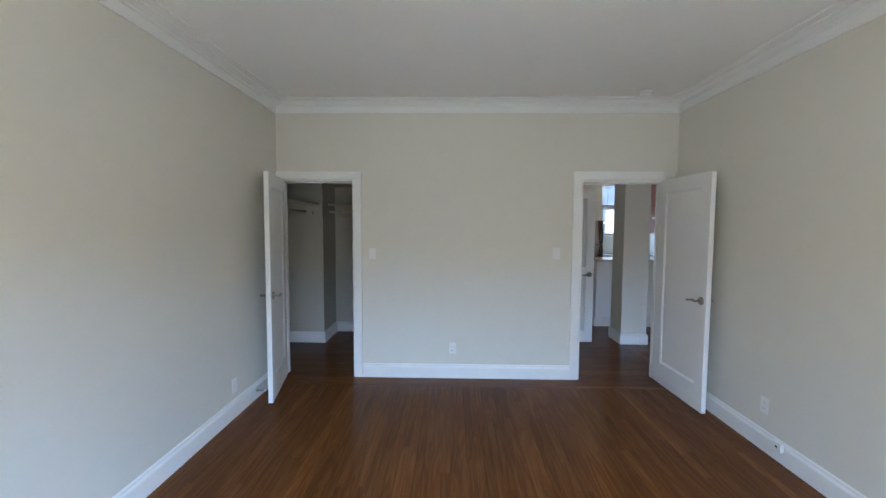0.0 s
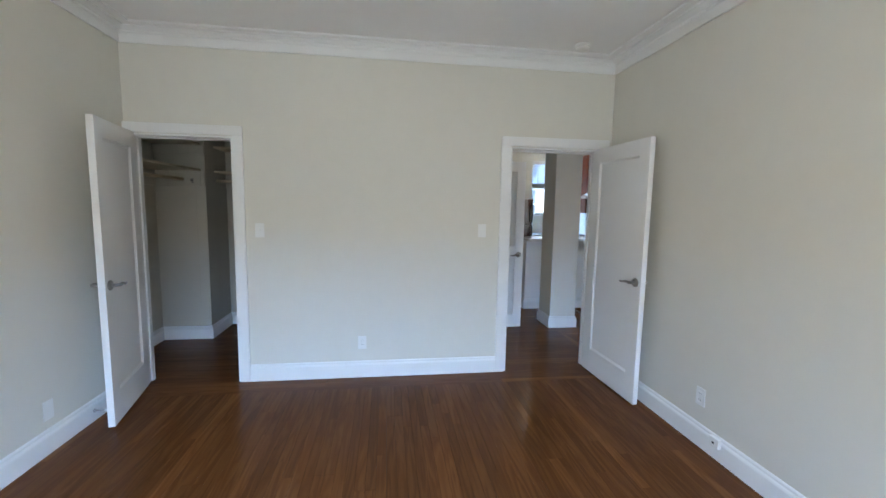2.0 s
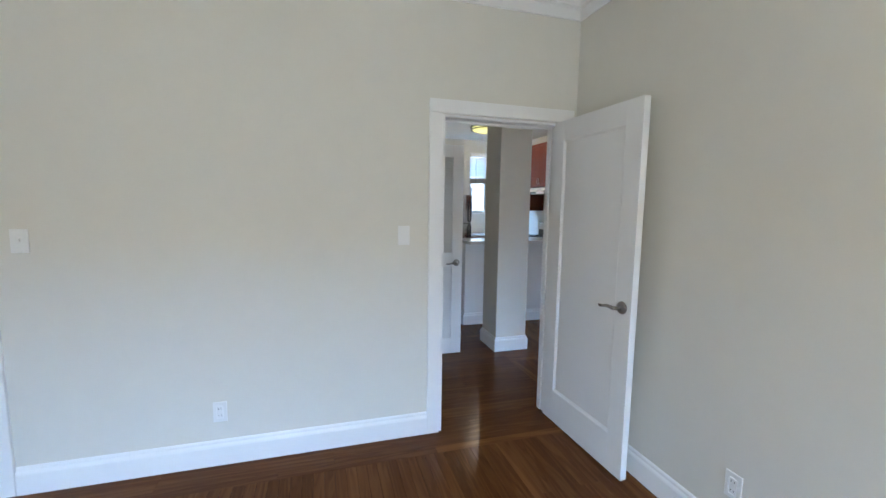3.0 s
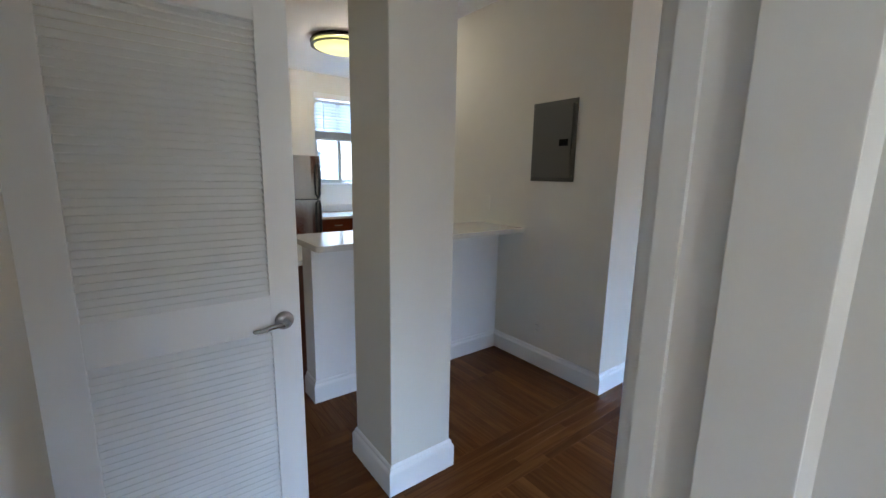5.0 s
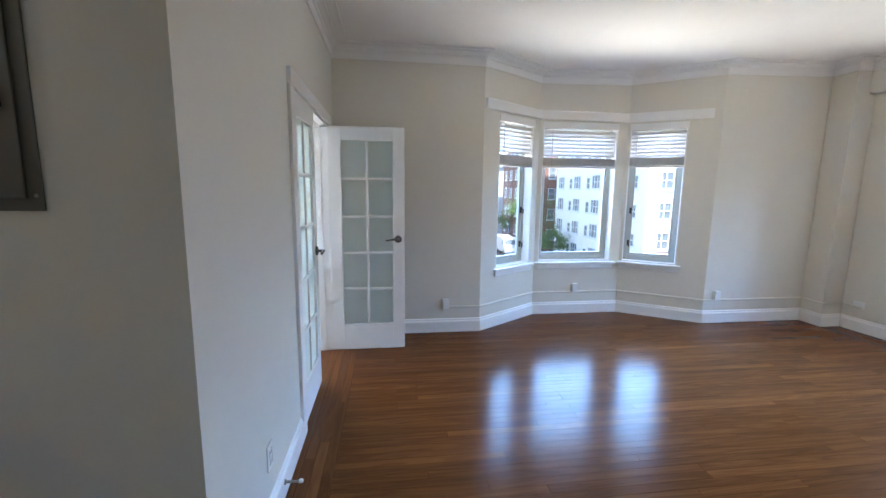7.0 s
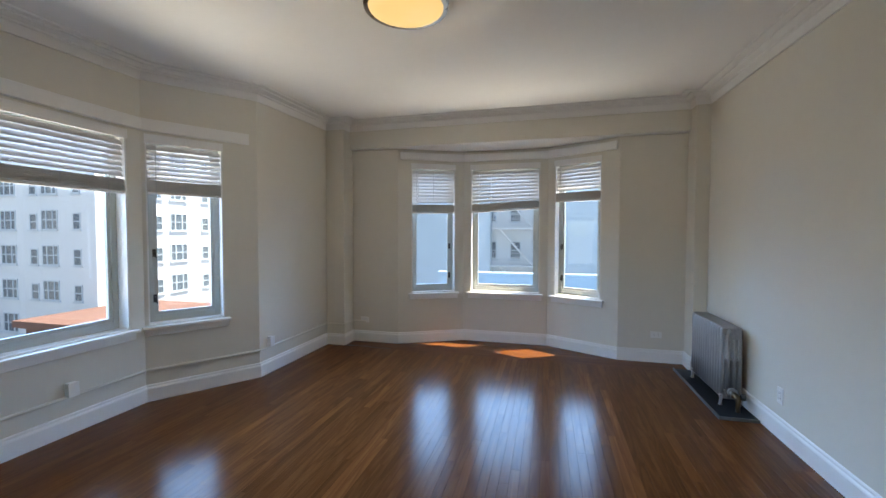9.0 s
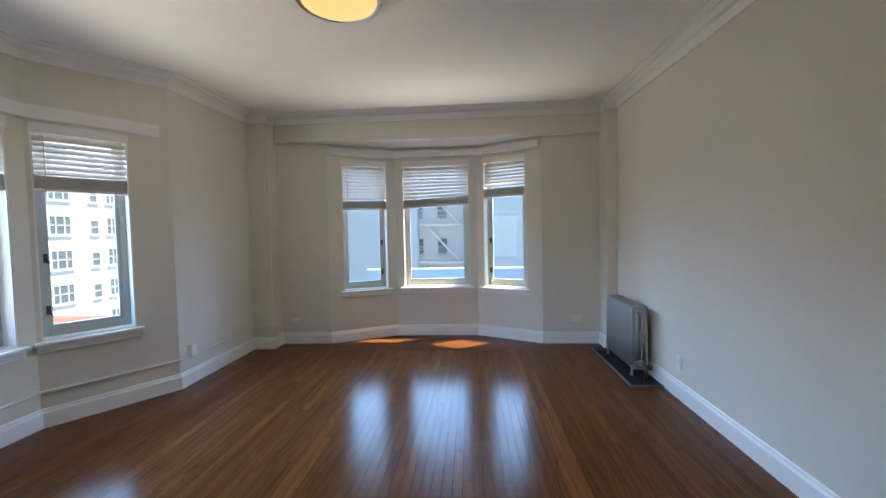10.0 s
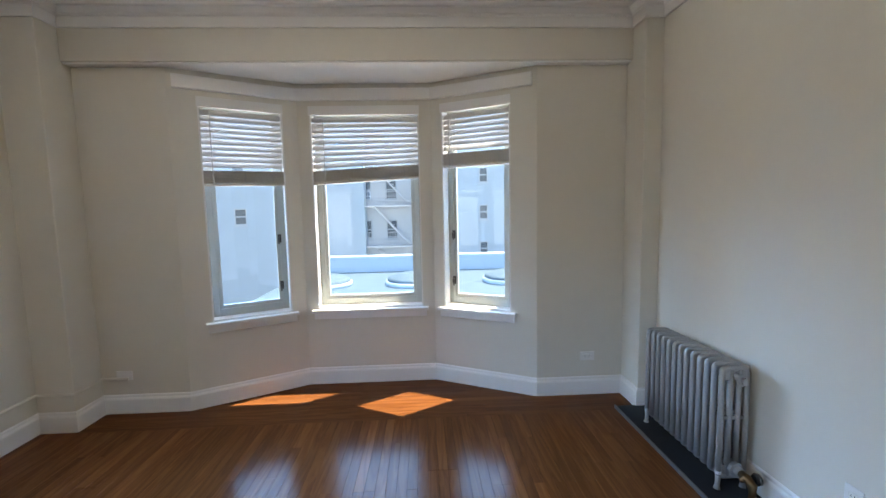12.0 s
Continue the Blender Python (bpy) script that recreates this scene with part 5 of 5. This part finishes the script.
def fridge_door(name, z0, z1, lo, hi):
    bm = bmesh.new()
    n = 12
    rows = []
    for z in (z0, z1):
        row = []
        for k in range(n + 1):
            u = k / n
            y = 0.012 - 0.028 * (1 - (2 * u - 1) ** 4)
            row.append(bm.verts.new((0.002 + 0.721 * u, y, z)))
        row += [bm.verts.new((0.723, 0.073, z)), bm.verts.new((0.002, 0.073, z))]
        rows.append(row)
    m = len(rows[0])
    for k in range(m):
        bm.faces.new((rows[0][k], rows[0][(k + 1) % m], rows[1][(k + 1) % m], rows[1][k]))
    bm.faces.new(rows[0])
    bm.faces.new(rows[1])
    d = part(name, bm, STEEL, fr)
    bm = bmesh.new()
    tube(bm, [(0.69, 0.0, lo), (0.69, -0.045, lo + 0.03), (0.69, -0.058, (lo + hi) / 2), (0.69, -0.045, hi - 0.03), (0.69, 0.0, hi)], [0.016, 0.017, 0.016, 0.017, 0.016], 12)
    part("handle", bm, BLACK, d, "black bow handle", smooth=True)


fridge_door("freezer_door", 1.150, 1.672, 1.17, 1.58)
fridge_door("fridge_door", 0.095, 1.138, 0.62, 1.12)
part("hinge_cover", boxed(0.01, 0.10, 0.0, 0.09, 1.676, 1.695, bevel=0.004), BLACK, fr)
part("energy_sticker", boxed(0.02, 0.115, -0.0165, -0.0145, 1.60, 1.655), WHITEENAMEL, fr)

# sink and tap
sk = empty("sink", pose(3.75, 7.03, 0.908), "stainless undermount sink in the worktop behind the bar", "sink")
bm = bmesh.new()
for a in ((-0.30, 0.30, -0.21, -0.195), (-0.30, 0.30, 0.195, 0.21), (-0.30, -0.285, -0.195, 0.195), (0.285, 0.30, -0.195, 0.195)):
    box(bm, a[0], a[1], a[2], a[3], 0.0005, 0.006, bevel=0.002)
part("rim", bm, STEEL, sk)
part("bowl", boxed(-0.285, 0.285, -0.195, 0.195, 0.0006, 0.0030), STEEL, sk)
tap = empty("tap", pose(3.98, 6.87, 0.908), "low chrome kitchen tap behind the bar", "tap")
bm = bmesh.new()
tube(bm, [(0, 0, 0.0005), (0, 0, 0.06), (0, 0.02, 0.12), (0, 0.08, 0.165), (0, 0.16, 0.165), (0, 0.20, 0.13)], [0.026, 0.022, 0.018, 0.016, 0.016, 0.014], 14)
part("spout", bm, STEEL, tap, smooth=True)
bm = bmesh.new()
tube(bm, [(0.0, -0.0, 0.055), (0.05, -0.01, 0.09), (0.11, -0.02, 0.11)], [0.014, 0.010, 0.008], 10)
part("lever", bm, STEEL, tap, smooth=True)


# ---- outside ----
GZ = -9.0
slab("ground", [(-2500, -2500), (2500, -2500), (2500, 2500), (-2500, 2500)], GZ - 1, GZ, CONCRETE, "pale concrete city ground", "ground")
slab("road", [(14, -14.2), (44, -14.2), (44, -16.2), (200, -16.2), (200, 1.2), (14, 1.2)], GZ + 0.001, GZ + 0.012, ASPHALT, "grey asphalt street below the east windows", "road")
slab("pavement", [(44.01, -19.8), (200, -19.8), (200, -16.2), (44.01, -16.2)], GZ + 0.001, GZ + 0.16, CONCRETE, "raised concrete pavement along the street", "pavement")


def facade_window(parent, m, w, h, meshes):
    """One sash window of a far house: frame, pane and sill, all sharing meshes."""
    key = (w, h)
    if key not in meshes:
        f = bmesh.new()
        for a in ((0, 0.09, 0, h), (w - 0.09, w, 0, h), (0.09, w - 0.09, 0, 0.09), (0.09, w - 0.09, h - 0.09, h), (0.09, w - 0.09, h / 2 - 0.04, h / 2 + 0.04)):
            box(f, a[0], a[1], -0.02, 0.06, a[2], a[3])
        if w > 1.4:
            for x in (w * 0.3, w * 0.7):
                box(f, x - 0.05, x + 0.05, -0.02, 0.055, 0.09, h - 0.09)
        box(f, -0.1, w + 0.1, 0, 0.16, -0.12, -0.001)
        a = link("window_frame", f, STUCCOB)
        b = link("pane", boxed(0.05, w - 0.05, -0.01, 0.015, 0.05, h - 0.05), FARGLASS)
        meshes[key] = (a.data, b.data)
        fr_, pn = a, b
    else:
        fr_, pn = new("window_frame", meshes[key][0]), new("pane", meshes[key][1])
    fr_.parent = parent
    fr_.matrix_basis = m
    pn.parent = fr_


def house(name, x0, x1, y0, y1, top, material, label, faces, floors, meshes, cornice=0.5):
    """A block with a cornice, a roof and windows on the faces named: (face, first, pitch, count, width, height)."""
    root = empty(name, pose((x0 + x1) / 2, (y0 + y1) / 2, GZ), label, "building")
    cx, cy = (x0 + x1) / 2, (y0 + y1) / 2
    hx, hy = (x1 - x0) / 2, (y1 - y0) / 2
    part("wall", boxed(-hx, hx, -hy, hy, 0.0, top - GZ), material, root)
    part("roof", boxed(-hx - cornice, hx + cornice, -hy - cornice, hy + cornice, top - GZ + 0.001, top - GZ + 0.5, bevel=0.05), material, root)
    for face, first, pitch, count, w, h in faces:
        for zf in floors:
            for k in range(count):
                u = first + k * pitch
                z = zf - GZ
                if face == 'w':
                    m = pose(-hx - 0.001, hy - u, z, 0, 0, 90)
                elif face == 'n':
                    m = pose(hx - u, hy + 0.001, z, 0, 0, 0)
                elif face == 's':
                    m = pose(-hx + u, -hy - 0.001, z, 0, 0, 180)
                facade_window(root, m, w, h, meshes)
    return root


fm = {}
FL = [-7.2, -4.2, -1.2, 1.8, 4.8, 7.8]
house("apartment_house", 40, 62, -52, -20, 11.5, STUCCO, "white stucco apartment house with rows of sash windows",
      [('w', 3.2, 5.4, 6, 1.9, 1.7), ('w', 5.9, 5.4, 5, 0.9, 1.4), ('n', 2.8, 5.0, 4, 1.9, 1.7), ('n', 5.4, 5.0, 4, 0.9, 1.4)], FL, fm)
house("brick_house", 66, 84, -33, -18, 8.0, BRICKRED, "dark red-brown brick house along the street", [('w', 3.5, 3.2, 4, 1.2, 1.8), ('n', 2.5, 3.4, 5, 1.2, 1.8)], [-6.5, -3.2, 0.1, 3.4], fm)
house("blue_house", 88, 112, -34, -17, 6.5, STUCCOB, "pale blue stucco house far down the street", [('w', 3.5, 3.2, 4, 1.2, 1.8), ('n', 2.5, 3.4, 6, 1.2, 1.8)], [-6.5, -3.2, 0.1, 3.4], fm)
house("street_house", 60, 78, 3, 18, 5.5, STUCCOB, "pale stucco house across the side street", [('s', 2.5, 3.4, 4, 1.2, 1.8), ('w', 2.0, 3.2, 4, 1.2, 1.8)], [-6.5, -3.2, 0.1], fm)
house("street_house", 84, 110, 2, 18, 9.0, STUCCO, "pale stucco house across the side street", [('s', 2.5, 3.4, 7, 1.2, 1.8), ('w', 2.0, 3.2, 4, 1.2, 1.8)], [-6.5, -3.2, 0.1, 3.4, 6.2], fm)
house("far_house", 125, 160, -30, 16, 14, STUCCO, "pale apartment house far down the street", [('w', 3.0, 3.6, 11, 1.2, 1.8)], [-6.5, -3.2, 0.1, 3.4, 6.7, 10.0], fm)
house("low_brick_building", 30.8, 39.4, -23.5, -14.9, -5.0, BRICKRED, "low red-brown brick building across the street", [('w', 1.2, 2.4, 3, 1.6, 1.4), ('n', 2.4, 2.4, 3, 1.6, 1.4)], [-7.2], fm)
house("north_house", -4, 16, 22, 34, 12.0, STUCCO, "pale house behind the kitchen", [('s', 3.0, 3.2, 5, 1.3, 1.7)], [-5.6, -2.4, 0.8, 4.0, 7.2], fm)
# south side: white block with an open stair and a roof terrace in front
sh = house("white_block", -16, 5.0, -44, -28, 12.0, STUCCOHAZE, "white stucco block with small sash windows",
           [('n', 5.5, 6.5, 2, 0.70, 1.15)], [-4.8, -2.0, 0.8, 3.6, 6.4], fm)
house("white_block", 8.9, 23, -44, -28, 12.0, STUCCOHAZE, "white stucco block with a plain side wall",
      [('n', 5.4, 2.8, 1, 0.95, 1.25)], [0.75, 4.0], fm)
house("stair_house", 5.0, 8.9, -44, -29.25, 11.5, STUCCO, "recessed pale wall behind an outside stair", [('n', 0.4, 2.0, 2, 0.9, 1.5)], [-3.7, -0.6, 2.5, 5.6], fm, 0.0)
fe = empty("fire_escape", pose(6.95, -29.0, GZ), "white painted outside stair with railed landings", "fire escape")
for k, zf in enumerate((-4.3, -1.2, 1.9, 5.0)):
    z = zf - GZ
    part("landing", boxed(-1.93, 1.93, -0.245, 0.9, z, z + 0.12), STUCCO, fe)
    bm = bmesh.new()
    for zz in (0.35, 0.7, 1.05):
        box(bm, -1.93, 1.93, 0.82, 0.87, z + 0.12 + zz - 0.02, z + 0.12 + zz + 0.02)
    for i in range(20):
        x = -1.9 + i * 0.2
        box(bm, x - 0.012, x + 0.012, 0.83, 0.86, z + 0.12, z + 1.17)
    part("railing", bm, STUCCO, fe)
    bm = bmesh.new()
    for i in range(13):
        x, zz = -1.3 + i * 0.2, z + 0.12 + (i + 1) * 0.23
        box(bm, x - 0.13, x + 0.13, 0.0, 0.7, zz - 0.03, zz)
    tube(bm, [(-1.4, 0.0, z + 0.15), (1.25, 0.0, z + 3.1)], 0.06, 4)
    tube(bm, [(-1.4, 0.7, z + 0.15), (1.25, 0.7, z + 3.1)], 0.06, 4)
    tube(bm, [(-1.4, 0.7, z + 1.05), (1.25, 0.7, z + 4.0)], 0.03, 6)
    part("flight", bm, STUCCO, fe)
rt = empty("roof_terrace", pose(6, -9.0, GZ), "grey flat roof with a white parapet next door, blue haze in its colour", "roof")
part("roof_slab", boxed(-16, 3.5, -5, 5.0, 0, 8.0), ROOFHAZE, rt)
part("parapet", boxed(-16, 3.5, -5.3, -5.001, 7.6, 8.6, bevel=0.03), STUCCOHAZE, rt)
part("parapet_cap", boxed(-16, 3.5, -5.42, -4.88, 8.551, 8.68, bevel=0.02), STUCCOHAZE, rt)
for x in (-7.5, -4.6, -1.2, 2.0):
    sk_ = empty("roof_dome", pose(6 + x, -11.0, GZ + 8.0), "low round roof light on the flat roof", "roof light", "round roof lights")
    bm = bmesh.new()
    lathe(bm, [(0.95, 0.0), (0.95, 0.22), (0.86, 0.25), (0.60, 0.36), (0.2, 0.42), (0.02, 0.43)], (0, 0, 0), 'z', 28)
    part("dome", bm, ROOFHAZE, sk_, smooth=True)
    bm = bmesh.new()
    lathe(bm, [(1.02, 0.0), (1.02, 0.14), (0.955, 0.15), (0.955, 0.0)], (0, 0, 0), 'z', 28)
    part("kerb", bm, STUCCOHAZE, sk_, smooth=True)


def tree(x, y, h, seed, label):
    rng = random.Random(seed)
    root = empty("street_tree", pose(x, y, GZ), label, "tree", "street trees")
    bm = bmesh.new()
    tube(bm, [(0, 0, 0), (0.05, 0.02, h * 0.25), (-0.04, 0.06, h * 0.5), (0.02, 0, h * 0.8)], [0.16, 0.13, 0.10, 0.04], 8)
    tips = []
    for k in range(9):
        a = k * 2.4 + rng.uniform(-0.4, 0.4)
        z = h * rng.uniform(0.3, 0.6)
        r = h * rng.uniform(0.18, 0.34)
        tip = (r * math.cos(a), r * math.sin(a), z + h * rng.uniform(0.12, 0.32))
        tube(bm, [(0, 0, z), (tip[0] * 0.5, tip[1] * 0.5, z + (tip[2] - z) * 0.6), tip], [0.06, 0.04, 0.015], 6)
        tips.append(Vector(tip))
    tips.append(Vector((0, 0, h * 0.85)))
    part("trunk", bm, BARK, root)
    vs, fs = [], []
    for tip in tips:
        for k in range(210):
            d = Vector((rng.gauss(0, 1), rng.gauss(0, 1), rng.gauss(0, 0.8))) * h * 0.075
            p = tip + d
            n = Vector((rng.gauss(0, 1), rng.gauss(0, 1), rng.gauss(0, 1))).normalized()
            t = n.orthogonal().normalized() * rng.uniform(0.09, 0.17)
            b = n.cross(t).normalized() * rng.uniform(0.05, 0.09)
            i = len(vs)
            vs += [p - t, p + b, p + t, p - b]
            fs.append((i, i + 1, i + 2, i + 3))
    me = bpy.data.meshes.new("crown")
    me.from_pydata([tuple(v) for v in vs], [], fs)
    me.materials.append(LEAF)
    o = new("crown", me)
    o.parent = root
    tagged(o, kind="stuff")
    return root


tree(57, -17.6, 5.6, 4, "green leafy street tree before the white house")
tree(64, -17.4, 10.8, 6, "tall yellow-green street tree far down the street")
tree(78, -17.8, 7.5, 7, "green leafy street tree beside the brick house")
tree(70, 0.5, 7.5, 8, "green leafy street tree across the road")


def car(x, y, turn, label, paint):
    root = empty("parked_car", pose(x, y, GZ + 0.012, 0, 0, turn), label, "car", "parked cars")
    bm = bmesh.new()
    side = [(-2.2, 0.30), (2.2, 0.30), (2.25, 0.62), (2.1, 0.82), (1.25, 0.92), (0.55, 1.40), (-1.35, 1.43), (-2.1, 0.98), (-2.25, 0.65)]
    rings = [[bm.verts.new((a * (0.97 if abs(yy) > 0.8 else 1), yy * (0.82 if b > 1.1 else 1), b)) for a, b in side] for yy in (-0.88, -0.80, 0.80, 0.88)]
    n = len(side)
    for p, q in zip(rings, rings[1:]):
        for k in range(n):
            bm.faces.new((p[k], p[(k + 1) % n], q[(k + 1) % n], q[k]))
    bm.faces.new(rings[0])
    bm.faces.new(rings[-1])
    part("body", bm, paint, root)
    for s in (-1, 1):
        bm = bmesh.new()
        v = [bm.verts.new((a, s * (0.755 if b > 1.1 else 0.893), b)) for a, b in ((1.05, 0.98), (0.5, 1.34), (-1.25, 1.36), (-1.85, 1.0))]
        bm.faces.new(v)
        part("side_window", bm, FARGLASS, root)
        for wx in (-1.4, 1.4):
            bm = bmesh.new()
            lathe(bm, [(0.32, 0), (0.32, s * 0.2), (0.2, s * 0.205)], (wx, s * 0.70, 0.32), 'y', 20)
            wh = part("wheel", bm, RUBBER, root)
            bm = bmesh.new()
            lathe(bm, [(0.2, s * 0.206), (0.19, s * 0.215), (0.03, s * 0.22)], (wx, s * 0.70, 0.32), 'y', 16)
            part("rim", bm, NICKEL, wh)
    return root


car(60, -15.1, 0, "white parked saloon car by the kerb", CARWHITE)
car(82, -15.1, 0, "white parked saloon car by the kerb", CARWHITE)
car(52, -5.6, 180, "white parked saloon car by the kerb", CARWHITE)
car(66, -5.6, 180, "white parked saloon car by the kerb", CARWHITE)


def van(x, y, turn, label):
    """A tall delivery van: rounded box body with a sloped nose, windscreen, side doors, wheels."""
    root = empty("parked_van", pose(x, y, GZ + 0.012, 0, 0, turn), label, "van")
    side = [(-3.1, 0.42), (3.0, 0.42), (3.1, 0.75), (3.02, 1.2), (2.35, 1.5), (1.75, 2.55), (1.45, 2.82), (-2.9, 2.86), (-3.08, 2.7)]
    bm = bmesh.new()
    rings = [[bm.verts.new((a * f, yy, 0.42 + (b - 0.42) * f)) for a, b in side] for yy, f in ((-1.1, 0.965), (-1.02, 1.0), (1.02, 1.0), (1.1, 0.965))]
    n = len(side)
    for p, q in zip(rings, rings[1:]):
        for k in range(n):
            bm.faces.new((p[k], p[(k + 1) % n], q[(k + 1) % n], q[k]))
    bm.faces.new(rings[0])
    bm.faces.new(rings[-1])
    part("body", bm, CARWHITE, root)
    for xx, d in ((2.06, 0.02), (-3.11, -0.02)):
        bm = bmesh.new()
        box(bm, -0.012, 0.012, -0.85, 0.85, -0.42, 0.42, bevel=0.01)
        pane_ = part("windscreen" if d > 0 else "rear_window", bm, FARGLASS, root)
        pane_.matrix_basis = pose(xx + d, 0, 2.05, 0, -30 if d > 0 else 0, 0)
    for s_ in (-1, 1):
        part("side_window", boxed(0.95, 1.62, s_ * 1.075 - 0.03, s_ * 1.075 + 0.03, 1.65, 2.3, bevel=0.01), FARGLASS, root)
        for wx in (-2.0, 2.05):
            bm = bmesh.new()
            lathe(bm, [(0.38, 0), (0.38, s_ * 0.24), (0.22, s_ * 0.245)], (wx, s_ * 0.87, 0.38), 'y', 20)
            wheel_ = part("wheel", bm, RUBBER, root)
            bm = bmesh.new()
            lathe(bm, [(0.22, s_ * 0.246), (0.2, s_ * 0.255), (0.03, s_ * 0.26)], (wx, s_ * 0.87, 0.38), 'y', 16)
            part("rim", bm, NICKEL, wheel_)
    return root


van(69, -14.6, 180, "tall white delivery van parked down the street")

# ---- floor strips ----
lay_floors()
